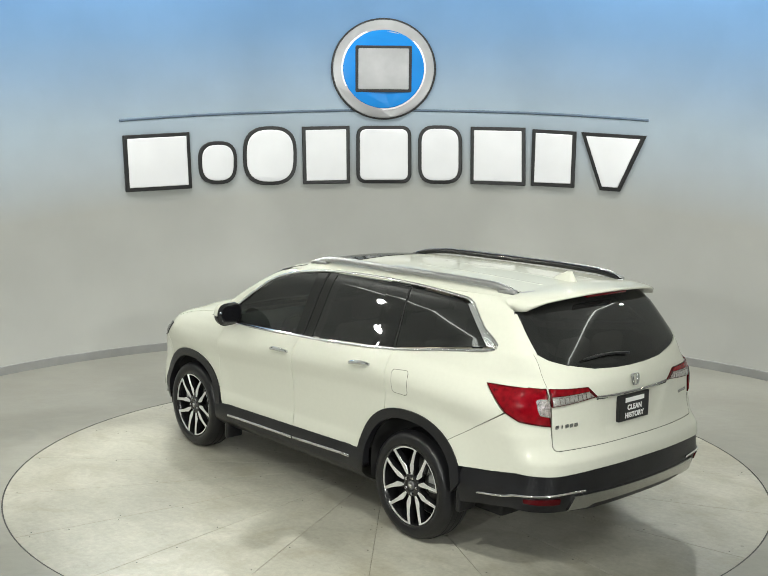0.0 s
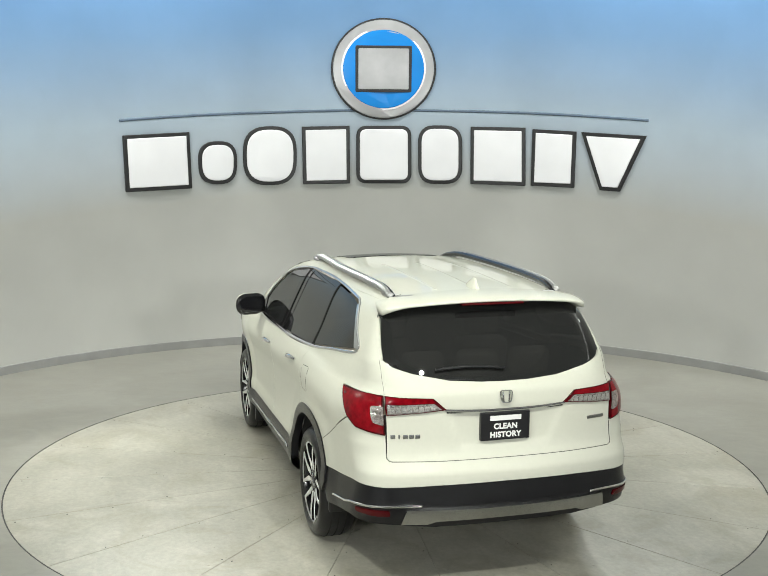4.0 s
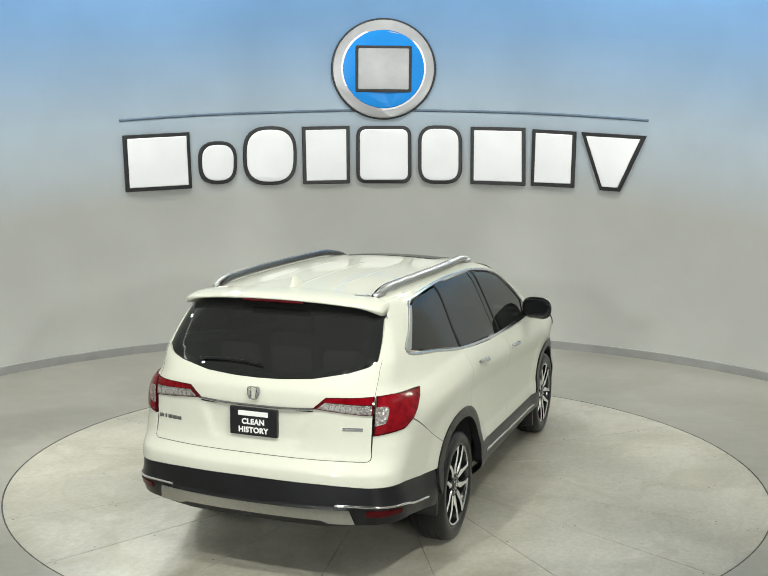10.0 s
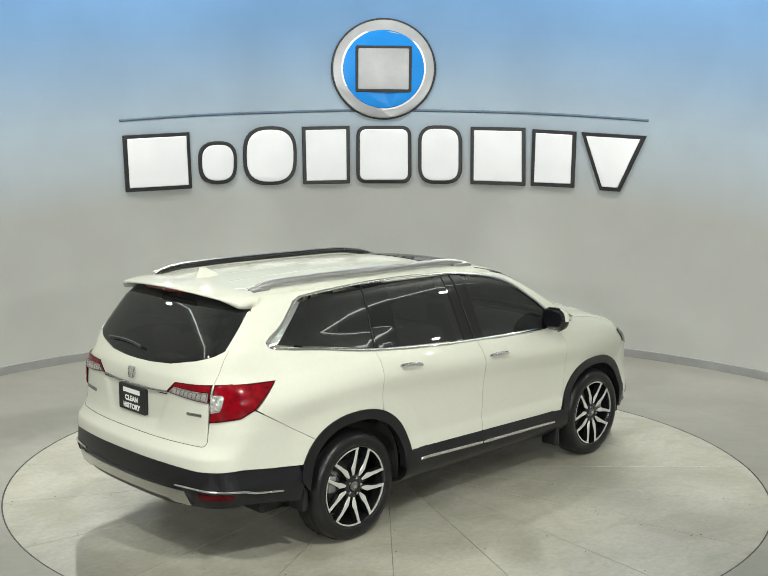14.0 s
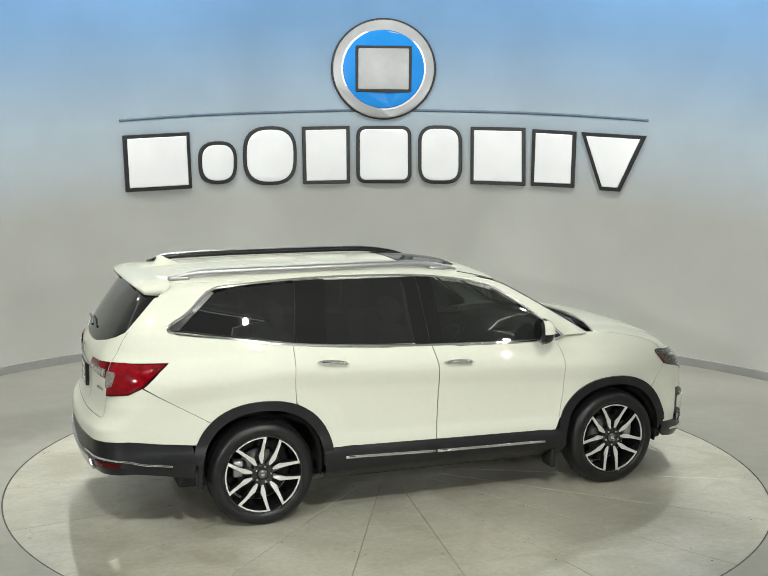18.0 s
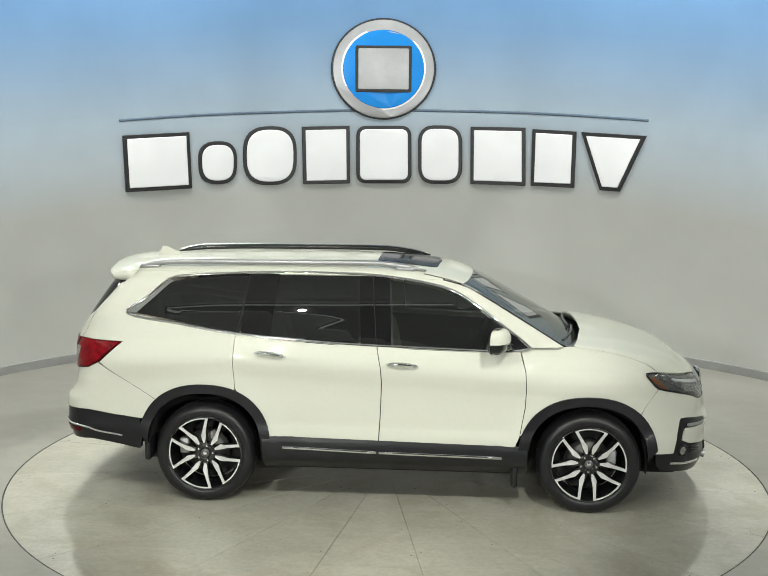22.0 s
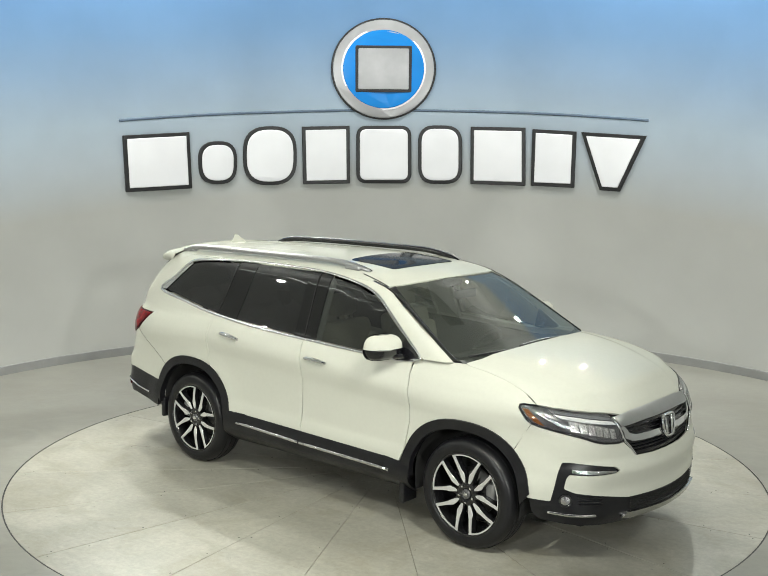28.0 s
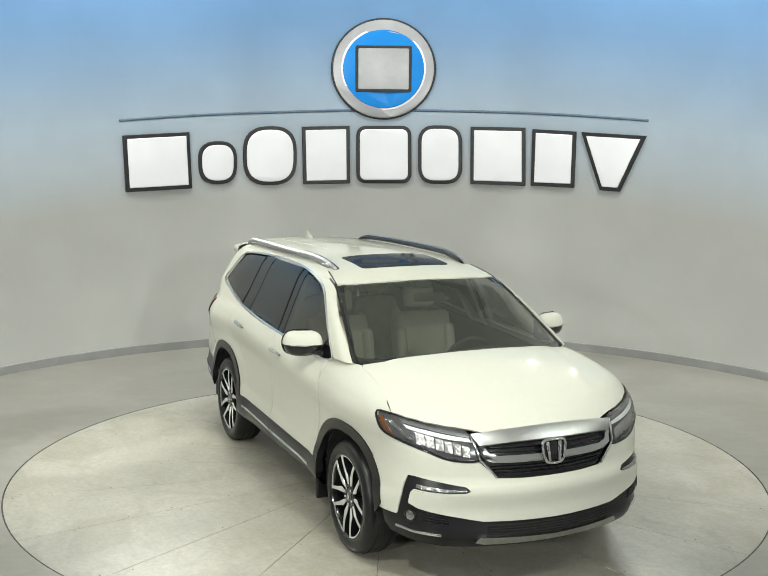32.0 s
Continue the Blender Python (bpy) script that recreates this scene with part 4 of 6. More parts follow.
    sill = mesh_ob("sill_cladding", v, f, BLACK, car, "black sill cladding")
    for a0, a1, z0, z1 in ((-0.82, -0.13, 0.446, 0.425), (-0.112, 0.78, 0.424, 0.411)):
        v, f = tube([(x, side * (float(ch.place([(x, 0.47)])[0, 1] * side) + 0.016), z0 + (z1 - z0) * (x - a0) / (a1 - a0)) for x in np.linspace(a0, a1, 8)], 0.006, 0.012, 8)
        mesh_ob("sill_strip", v, f, CHROME, sill, "bright chrome sill strip")
    strip("spoiler_seam", ch, [(-1.955, 1.718), (-1.995, 1.692), (-2.030, 1.650), (-2.075, 1.600)], 0.0022, 0.0018, SEAM, car, lift=0.0006)
    # mud flaps
    for x, z0, z1, yc in ((-1.845, 0.300, 0.47, 0.865), (0.875, 0.185, 0.46, 0.890)):
        b = bm_box(x - 0.022, x + 0.022, side * yc - 0.085, side * yc + 0.070, z0, z1, 0.014, 2)
        part("mud_flap", b, BLACK, car, "black rubber mud flap")


for side in (-1, 1):
    make_side(side)


def screen_poly():
    half = [(0.0, 1.205), (0.35, 1.20), (0.64, 1.20), (0.828, 1.214), (0.802, 1.30), (0.732, 1.50), (0.650, 1.655), (0.55, 1.672), (0.3, 1.684), (0.0, 1.688)]
    return half[:-1] + [(0.0, 1.688)] + [(-a, b) for a, b in half[1:-1]][::-1]


def make_top():
    sc = Chart("screen")
    ro = Chart("roof")
    bo = Chart("bonnet")
    w = panel("windscreen", screen_poly(), sc, SCREEN, car, "clear windscreen with a faint green tint", gap=0, thick=0.005, grid=0.07, lift=-0.004)
    w.visible_shadow = False
    # black border of the screen as a ring of quads
    outer = np.array(screen_poly())
    q = smooth_line(outer, 3, True)
    cen = np.array([0.0, 1.44])
    inn = q + (cen - q) * np.array([0.055, 0.13])
    a = sc.place(q)
    b = sc.place(inn)
    na, nb2 = sc.normal(a), sc.normal(b)
    a, b = a - na * 0.0075, b - nb2 * 0.0075
    n = len(a)
    mesh_ob("screen_border", np.vstack([a, b]), [(i, (i + 1) % n, n + (i + 1) % n, n + i) for i in range(n)], GLOSSBLACK, w, "black screen border")
    for s in (-1, 1):
        strip("screen_seal", sc, [(s * 0.806, 1.212), (s * 0.783, 1.30), (s * 0.718, 1.50), (s * 0.655, 1.66)], 0.009, 0.003, GLOSSBLACK, car, "black screen edge", lift=-0.0012, n=4)
    # roof skin with an opening for the sunroof
    left = [(0.475, 0.655), (0.25, 0.668), (-0.1, 0.672), (-0.8, 0.672), (-1.5, 0.655), (-1.95, 0.62), (-2.06, 0.60)]
    front = [(0.56, 0.0), (0.545, 0.3), (0.515, 0.52)]
    rear = [(-2.08, 0.3), (-2.09, 0.0)]
    half = front + left + rear
    full = half + [(x, -y) for x, y in half[1:-1]][::-1]
    panel("roof_skin", full, ro, PAINT, car, gap=0.001, grid=0.05)
    glass = rounded([(-0.18, -0.37), (0.28, -0.37), (0.31, 0.0), (0.28, 0.37), (-0.18, 0.37)], 0.05)
    panel("sunroof", glass, ro, SUNROOF, car, "dark tinted sunroof glass", gap=0, lift=0.004, thick=0.006, grid=0.08)
    # ditch lines and raised ribs
    for y in (-0.26, 0.0, 0.26):
        strip("roof_rib", ro, [(-0.75, y), (-1.2, y), (-1.7, y), (-1.93, y)], 0.022, 0.005, PAINT, car, lift=-0.0036)
    # bonnet
    lamp_top = [gp(0.865, 1.040), gp(0.81, 1.026), gp(0.72, 1.007), gp(0.62, 0.990), gp(0.52, 0.976)]
    half = [(1.385, 0.0), (1.375, 0.35), (1.325, 0.66), (1.285, 0.800), (1.33, 0.818), (1.50, 0.826), (1.66, 0.838), (1.745, 0.852)] + lamp_top + [(2.235, 0.42), (2.255, 0.3), (2.275, 0.0)]
    full = half + [(x, -y) for x, y in half[1:-1]][::-1]
    panel("bonnet", full, bo, PAINT, car, grid=0.03, gap=0.003)
    # cowl below the screen
    v = []
    xs = np.linspace(-0.78, 0.78, 25)
    for y in xs:
        k = 1 - (y / 0.8) ** 2
        x0 = 1.27 + 0.09 * k
        v += [(x0 - 0.06, y, 1.215), (x0 + 0.01, y, 1.175), (x0 + 0.10, y, 1.17)]
    f = []
    for i in range(24):
        for k in range(2):
            f.append((i * 3 + k, i * 3 + k + 1, (i + 1) * 3 + k + 1, (i + 1) * 3 + k))
    mesh_ob("cowl", v, f, BLACK, car, "black plastic cowl")
    for pts in ([(1.33, 0.55, 1.225), (1.30, 0.15, 1.245), (1.31, -0.2, 1.245)], [(1.345, -0.05, 1.232), (1.30, -0.40, 1.235), (1.215, -0.68, 1.225)]):
        v, f = tube(smooth_line(pts, 5), 0.010, 0.008)
        mesh_ob("wiper", v, f, BLACK, car, "black wiper arm")
    # rails
    for s in (-1, 1):
        xs = np.linspace(-1.98, 0.20, 30)
        path, ups, tp = [], [], []
        for x in xs:
            u = (x + 1.98) / 2.18
            y = 0.560 + 0.045 * math.sin(math.pi * min(1, max(0, u))) - 0.01 * u
            z = float(ro.place([(x, s * y)])[0, 2])
            lift = 0.004 + 0.034 * min(1, u / 0.09, (1 - u) / 0.16) ** 0.7
            path.append((x, s * y, z + lift))
            ups.append((0, 0, 1))
            tp.append(0.55 + 0.45 * min(1, u / 0.05, (1 - u) / 0.08))
        v, f = tube([(x, y + s * 0.006, z) for x, y, z in path], 0.024, 0.022, 12, ups, tp)
        r = mesh_ob("roof_rail", v, f, RAIL, car, "satin aluminium roof rail")
        v, f = tube([(x, y - s * 0.014, z - 0.003) for x, y, z in path], 0.019, 0.021, 12, ups, tp)
        mesh_ob("rail_web", v, f, GLOSSBLACK, r, "black inner face of the rail")
        for u in (0.035, 0.93):
            x = -1.98 + 2.18 * u
            y = 0.562 + 0.045 * math.sin(math.pi * u)
            z = float(ro.place([(x, s * y)])[0, 2])
            part("rail_foot", bm_box(x - 0.075, x + 0.075, s * y - 0.024, s * y + 0.024, z - 0.01, z + 0.026, 0.014, 2), RAIL, r)
    for sgn in (-1, 1):
        strip("roof_ditch", ro, [(0.19, 0.612 * sgn), (0.30, 0.632 * sgn), (0.40, 0.648 * sgn), (0.475, 0.656 * sgn)], 0.005, 0.003, UNDER, car, "black roof joint", lift=0.0005)
        pad = [(-1.90, 0.580), (-2.01, 0.578), (-2.035, 0.445), (-2.02, 0.44), (-1.975, 0.545)]
        panel("rail_pad", [(x, y * sgn) for x, y in pad], ro, RAIL, car, "dark rail end pad", gap=0, lift=0.006, thick=0.008, grid=0.03)
    # aerial fin
    v, f = [], []
    for k, (x0, x1, w) in enumerate(((-2.02, -1.80, 0.030), (-2.00, -1.83, 0.022), (-1.98, -1.90, 0.010), (-1.975, -1.93, 0.003))):
        z = ROOFLINE(-1.9) + (-0.005, 0.02, 0.05, 0.066)[k]
        for i in range(12):
            a = 2 * math.pi * i / 12
            v.append(((x0 + x1) / 2 + (x1 - x0) / 2 * math.cos(a), w * math.sin(a), float(z)))
    for k in range(3):
        for i in range(12):
            f.append((k * 12 + i, k * 12 + (i + 1) % 12, (k + 1) * 12 + (i + 1) % 12, (k + 1) * 12 + i))
    f.append(tuple(range(36, 48)))
    mesh_ob("aerial_fin", v, f, PAINT, car, "white shark fin aerial")



# ---- the wrapped ends: outlines given by plan side (x, z) or by face (y, z) ----
SIDE_CH = Chart("side", 1)
WING_CH = Chart("fender", 1)


def hs(x, z):
    """Rear chart place of a point on the flank."""
    y = float(SIDE_CH.place([(x, z)])[0, 1])
    return (rw(x, y), z)


def hr(y, z):
    """Rear chart place of a point on the rear face."""
    p = cast(solid_back, np.array([[-1.2, y, z]]), np.array([[-1.0, 0, 0]]), 0.0, 2.0)[0]
    return (rw(p[0], y), z)


def gs(x, z):
    y = float(WING_CH.place([(x, z)])[0, 1])
    return (fw(x, y), z)


def gf(y, z):
    p = cast(solid_front, np.array([[1.0, y, z]]), np.array([[1.0, 0, 0]]), 0.0, 2.0)[0]
    return (fw(p[0], y), z)


def gb(x, y, drop=0.004):
    p = Chart("bonnet").place([(x, y)])[0]
    return (fw(x, y), p[2] - drop)


def both(half):
    """Close a half outline (from the middle line round to the middle line) by its mirror image."""
    tail = [(-a, b) for a, b in half if abs(a) > 1e-6]
    return half + tail[::-1]


def text_mesh(name, body, size, m, material, parent, label=""):
    cu = bpy.data.curves.new(name, "FONT")
    cu.body, cu.size, cu.extrude, cu.align_x, cu.align_y = body, size, 0.0012, "CENTER", "CENTER"
    cu.offset, cu.space_character = 0.0020, 1.08
    tmp = bpy.data.objects.new(name, cu)
    me = bpy.data.meshes.new_from_object(tmp)
    bpy.data.objects.remove(tmp)
    me.transform(m)
    me.materials.clear()
    me.materials.append(material)
    ob = new(name, me)
    ob.parent = parent
    if label:
        ob["label"] = label
    return ob


make_top()


def make_rear():
    ch = Chart("rear")
    low_edge = [hs(-2.31, 0.668), hs(-2.09, 0.640), hs(-1.865, 0.622)]
    white = [(0.0, 0.678), hr(0.45, 0.676), hr(0.74, 0.668)] + low_edge + [hs(-1.81, 0.70), hs(-1.755, 0.760), hs(-1.815, 0.795), hs(-2.05, 0.932), hs(-2.215, 1.028), hs(-2.30, 0.984), hr(0.80, 0.968), hr(0.733, 0.957), hr(0.733, 0.834), hr(0.7295, 0.820), hr(0.719, 0.810), hr(0.701, 0.8055), hr(0.4, 0.803), (0.0, 0.803)]
    panel("rear_bumper", both(white), ch, PAINT, car, "white rear bumper", grid=0.03, gap=0.0005)
    black = [(0.0, 0.40), hr(0.45, 0.40), hr(0.70, 0.425), hs(-2.28, 0.445), hs(-2.07, 0.418), hs(-1.895, 0.392), hs(-1.872, 0.50), hs(-1.898, 0.622)] + [(a, b - 0.002) for a, b in low_edge[::-1]] + [hr(0.74, 0.665), hr(0.45, 0.673), (0.0, 0.675)]
    panel("bumper_cladding", both(black), ch, BLACK, car, "grained black lower bumper", gap=0.001, lift=-0.004, thick=0.05)
    skid = [(0.0, 0.455), hr(0.45, 0.455), hr(0.50, 0.437), hr(0.655, 0.441), hr(0.630, 0.533), hr(0.3, 0.527), (0.0, 0.524)]
    panel("skid_plate", both(skid), ch, SATIN, car, "satin silver skid plate", gap=0, lift=0.016, thick=0.03, grid=0.03)
    for s in (-1, 1):
        m = lambda q: (q[0] * s, q[1])
        refl = [m(hr(0.728, 0.526)), m(hr(0.79, 0.527)), m(hs(-2.365, 0.521)), m(hs(-2.37, 0.496)), m(hr(0.78, 0.487)), m(hr(0.722, 0.490))]
        panel("bumper_reflector", refl, ch, DARKRED, car, "red bumper reflector", gap=0, lift=0.004, thick=0.015, corner=0.01, grid=0.03)
        pts = [m(hr(0.545, 0.552)), m(hr(0.65, 0.555)), m(hr(0.79, 0.551)), m(hs(-2.33, 0.537)), m(hs(-2.22, 0.511)), m(hs(-2.03, 0.488))]
        strip("bumper_strip", ch, pts, 0.008, 0.007, CHROME, car, "bright chrome bumper strip", lift=0.003)
        # outer tail lamp on the body
        lamp = [m(q) for q in (hs(-2.035, 1.185), hs(-2.2, 1.185), hs(-2.33, 1.186), hr(0.80, 1.188), hr(0.733, 1.188), hr(0.733, 0.955), hr(0.80, 0.966), hs(-2.30, 0.984), hs(-2.215, 1.030), hs(-2.09, 1.140))]
        tl = panel("tail_lamp", lamp, ch, DARKRED, car, "red wraparound tail lamp", gap=0.002, lift=0.008, thick=0.03, grid=0.03, dome=0.006)
        panel("red_lens", lamp, ch, REDLENS, tl, "bright red lens", gap=0.012, lift=0.012, thick=0.006, grid=0.03, dome=0.004)
        clear = [m(q) for q in (hr(0.738, 1.128), hr(0.785, 1.127), hr(0.800, 1.118), hr(0.799, 1.055), hr(0.788, 1.030), hr(0.738, 1.016))]
        panel("clear_lens", clear, ch, CLEARLENS, tl, "clear reversing lens", gap=0, lift=0.0180, thick=0.006, grid=0.02, corner=0.012)
    # tailgate
    gate = [(0.0, 0.805), hr(0.4, 0.805), hr(0.700, 0.808), hr(0.717, 0.813), hr(0.726, 0.822), hr(0.729, 0.836), hr(0.727, 1.10), hr(0.727, 1.36), hr(0.715, 1.384), hr(0.668, 1.347), hr(0.56, 1.312), hr(0.35, 1.272), hr(0.15, 1.258), (0.0, 1.255)]
    tg = panel("tailgate", both(gate), ch, PAINT, car, "white tailgate", grid=0.03, gap=0.0015)
    for s in (-1, 1):
        m = lambda q: (q[0] * s, q[1])
        lamp = [m(q) for q in (hr(0.727, 1.188), hr(0.60, 1.184), hr(0.455, 1.178), hr(0.372, 1.105), hr(0.55, 1.088), hr(0.727, 1.076))]
        tl = panel("gate_lamp", lamp, ch, DARKRED, tg, "dark red tail lamp on the tailgate", gap=0.002, lift=0.010, thick=0.02, grid=0.03)
        panel("red_lens", [m(q) for q in (hr(0.720, 1.181), hr(0.60, 1.177), hr(0.463, 1.171), hr(0.443, 1.149), hr(0.720, 1.143))], ch, REDLENS, tg, "red lens", gap=0, lift=0.013, thick=0.005, grid=0.03)
        clear = [m(q) for q in (hr(0.720, 1.138), hr(0.452, 1.146), hr(0.405, 1.109), hr(0.55, 1.094), hr(0.720, 1.083))]
        panel("lens_tray", clear, ch, CLEARLENS, tg, "clear lens tray", gap=0, lift=0.0118, thick=0.006, grid=0.02)
        for k in range(8):
            y0 = 0.712 - 0.0335 * k
            lo, hi = 1.092 + 0.0022 * k, 1.128 + 0.0009 * k
            cell = [m(q) for q in (hr(y0, hi), hr(y0 - 0.026, hi), hr(y0 - 0.032, lo + 0.002), hr(y0 - 0.006, lo))]
            panel("lamp_cell", cell, ch, LAMPCELL, tg, "bright lamp cell", gap=0, lift=0.0150, thick=0.004, grid=0.02, dome=0.002)
    strip("gate_strip", ch, both([(0.0, 1.092), hr(0.2, 1.094), hr(0.385, 1.104)])[::1][:3][::-1] + [(-a, b) for a, b in [hr(0.2, 1.094), hr(0.385, 1.104)]], 0.006, 0.010, LAMPDARK, tg, "slim dark grey tailgate strip", lift=0.003)
    # dark line drawn as the shadow under the tailgate strip
    shadow_path = [hr(0.375, 1.088), hr(0.2, 1.078), (0.0, 1.076)]
    strip("gate_strip_shadow", ch, shadow_path + [(-a, b) for a, b in shadow_path[:2]][::-1], 0.005, 0.003, UNDER, tg, lift=0.0005)
    for s in (-1, 1):
        strip("gate_seam", ch, [(q[0] * s, q[1]) for q in (hr(0.7285, 1.382), hr(0.7285, 1.33), hr(0.7285, 1.26), hr(0.7285, 1.192))], 0.0013, 0.0010, SEAM, tg, lift=0.0005)
    low = [hr(0.731, 0.950), hr(0.731, 0.88), hr(0.731, 0.836), hr(0.728, 0.821), hr(0.718, 0.8115), hr(0.700, 0.8065), hr(0.4, 0.804), (0.0, 0.804)]
    strip("gate_seam", ch, low + [(-a, b) for a, b in low[:-1]][::-1], 0.0030, 0.0012, SEAM, tg, lift=-0.0012)
    for s in (-1, 1):
        strip("bumper_seam", ch, [(q[0] * s, q[1]) for q in (hs(-1.768, 0.768), hs(-1.815, 0.796), hs(-1.93, 0.862), hs(-2.05, 0.933), hs(-2.21, 1.026))], 0.0018, 0.0012, SEAM, car, lift=0.0002)
    # plate, recessed shelf and badges
    def at(y, z, out):
        p = ch.place([hr(y, z)])
        n = ch.normal(p)
        return p[0] + n[0] * out, n[0]
    pm = Matrix.Translation((-2.512, 0.008, 0.990)) @ Matrix(((0, 0, -1, 0), (-1, 0, 0, 0), (0, 1, 0, 0), (0, 0, 0, 1)))
    pl = part("number_plate", bm_box(-0.158, 0.158, -0.086, 0.086, -0.022, 0.010, 0.005, 2, pm), PLATEBLACK, tg, "black dealer plate with white lettering", smooth=False)
    part("plate_bar", bm_box(-0.100, 0.100, 0.036, 0.066, 0.010, 0.0115, 0.0, 1, pm), WHITEPRINT, pl, "plain white bar", smooth=False)
    text_mesh("plate_text", "CLEAN", 0.046, pm @ pose(0, -0.001, 0.0105), WHITEPRINT, pl, "white bold lettering")
    text_mesh("plate_text", "HISTORY", 0.046, pm @ pose(0, -0.052, 0.0105), WHITEPRINT, pl, "white bold lettering")
    em = Matrix.Translation((-2.512, 0.006, 1.168)) @ Matrix(((0, 0, -1, 0), (-1, 0, 0, 0), (0, 1, 0, 0), (0, 0, 0, 1))) @ pose(0, 0, 0, -8)
    ring = rounded([(-0.030, -0.036), (0.030, -0.036), (0.043, 0.036), (-0.043, 0.036)], 0.022, 5)
    v, f = tube([em @ Vector((x, y, 0.006)) for x, y in list(ring) + [ring[0]]], 0.004, 0.006, 8, [em.to_3x3() @ Vector((0, 0, 1))] * (len(ring) + 1))
    bdg = mesh_ob("badge_frame", v, f, CHROME, tg, "plain chrome badge frame")
    for s in (-1, 1):
        v, f = tube([em @ Vector((s * 0.017, -0.03, 0.006)), em @ Vector((s * 0.022, 0.03, 0.006))], 0.006, 0.006, 8, [em.to_3x3() @ Vector((0, 0, 1))] * 2)
        mesh_ob("badge_bar", v, f, CHROME, bdg)
    for k in range(5):
        y = 0.690 - 0.036 * k
        w = 0.005 if k == 1 else 0.0145
        p, n = at(y, 0.950, 0.003)
        v, f = tube([p + Vector((0, w, 0.0)), p + Vector((0, -w, 0.0))], 0.0120, 0.003, 6, [n, n])
        mesh_ob("name_bar", v, f, GREYBADGE, tg, "plain chrome badge bar", smooth=False)
    p, n = at(-0.555, 0.991, 0.003)
    q, n2 = at(-0.675, 0.993, 0.003)
    v, f = tube([p, q], 0.010, 0.003, 6, [n, n2])
    mesh_ob("name_bar", v, f, GREYBADGE, tg, "plain dark chrome badge bar", smooth=False)
    # rear window
    glass = [(0.0, 1.258), hr(0.15, 1.261), hr(0.35, 1.275), hr(0.56, 1.315), hr(0.66, 1.350), hr(0.708, 1.385), hr(0.700, 1.48), hr(0.672, 1.60), hr(0.655, 1.665), hr(0.3, 1.680), (0.0, 1.682)]
    g = panel("rear_window", both(glass), ch, PRIVACY, car, "dark privacy rear window", gap=0, thick=0.005, lift=-0.003, grid=0.06)
    g.visible_shadow = False
    outer = np.array(both(glass))
    q = smooth_line(outer, 2, True)
    cen = np.array([0.0, 1.46])
    big = q + (q - cen) * np.array([0.02, 0.02])
    inn = q + (cen - q) * np.array([0.10, 0.12])
    a, b = ch.place(big), ch.place(inn)
    a, b = a - ch.normal(a) * 0.016, b - ch.normal(b) * 0.010
    n = len(a)
    mesh_ob("rear_window_border", np.vstack([a, b]), [(i, (i + 1) % n, n + (i + 1) % n, n + i) for i in range(n)], GLOSSBLACK, g, "black glass border")
    pts = [hr(0.42, 1.325), hr(0.25, 1.335), hr(0.1, 1.330), hr(-0.01, 1.318)]
    strip("rear_wiper", ch, pts, 0.009, 0.010, BLACK, car, "black rear wiper", lift=0.018, taper=None)
    # roof spoiler over the window
    prof = [(-1.98, 0.0), (-2.06, 0.003), (-2.14, 0.003), (-2.205, -0.001), (-2.250, -0.008), (-2.270, -0.015), (-2.274, -0.022), (-2.266, -0.029), (-2.23, -0.036), (-2.18, -0.042), (-2.12, -0.048)]
    ys = np.linspace(-0.672, 0.672, 45)
    v = []
    for y in ys:
        k = abs(y) / 0.672
        end = max(0.0, (k - 0.80) / 0.20)
        for i, (x, dz) in enumerate(prof):
            u = min(1, max(0, (-1.98 - x) / 0.2))
            xx = x + (0.075 * k ** 2 + 0.035 * end ** 2) * u
            zt = float(ROOFLINE(xx)) - 0.038 * (abs(y) / 0.6) ** 2 - 0.012 * end ** 2
            v.append((xx, y, zt + dz + 0.001 - (0.022 * end ** 1.5 if i > 6 else 0)))
    n = len(prof)
    f = []
    for i in range(len(ys) - 1):
        for k in range(n - 1):
            f.append((i * n + k, (i + 1) * n + k, (i + 1) * n + k + 1, i * n + k + 1))
    f.append(tuple(range(n)))
    f.append(tuple(range((len(ys) - 1) * n, len(ys) * n))[::-1])
    sp = mesh_ob("roof_spoiler", v, f, PAINT, car, "white roof spoiler")
    lx = -2.252
    part("high_brake_lamp", bm_box(lx - 0.016, lx + 0.03, -0.205, 0.205, 1.684, 1.699, 0.005, 2), DARKRED, sp, "slim dark red high brake lamp")
    part("silencer", bm_box(-2.22, -1.98, -0.50, -0.14, 0.30, 0.40, 0.04, 3), UNDER, car, "dark exhaust silencer")
    # white corner between the body side and the rear window
    for s in (-1, 1):
        m = lambda q: (q[0] * s, q[1])
        outer = [hs(-2.362, 1.190), hs(-2.357, 1.27), hs(-2.332, 1.337), hs(-2.267, 1.402), hs(-2.167, 1.502), hs(-2.057, 1.617), hs(-1.995, 1.695)]
        inner = [hr(0.655, 1.672), hr(0.677, 1.60), hr(0.705, 1.48), hr(0.713, 1.388), hr(0.730, 1.34), hr(0.730, 1.192)]
        panel("pillar_corner", [m(q) for q in outer + inner], ch, PAINT, car, gap=0.001, grid=0.03)


make_rear()


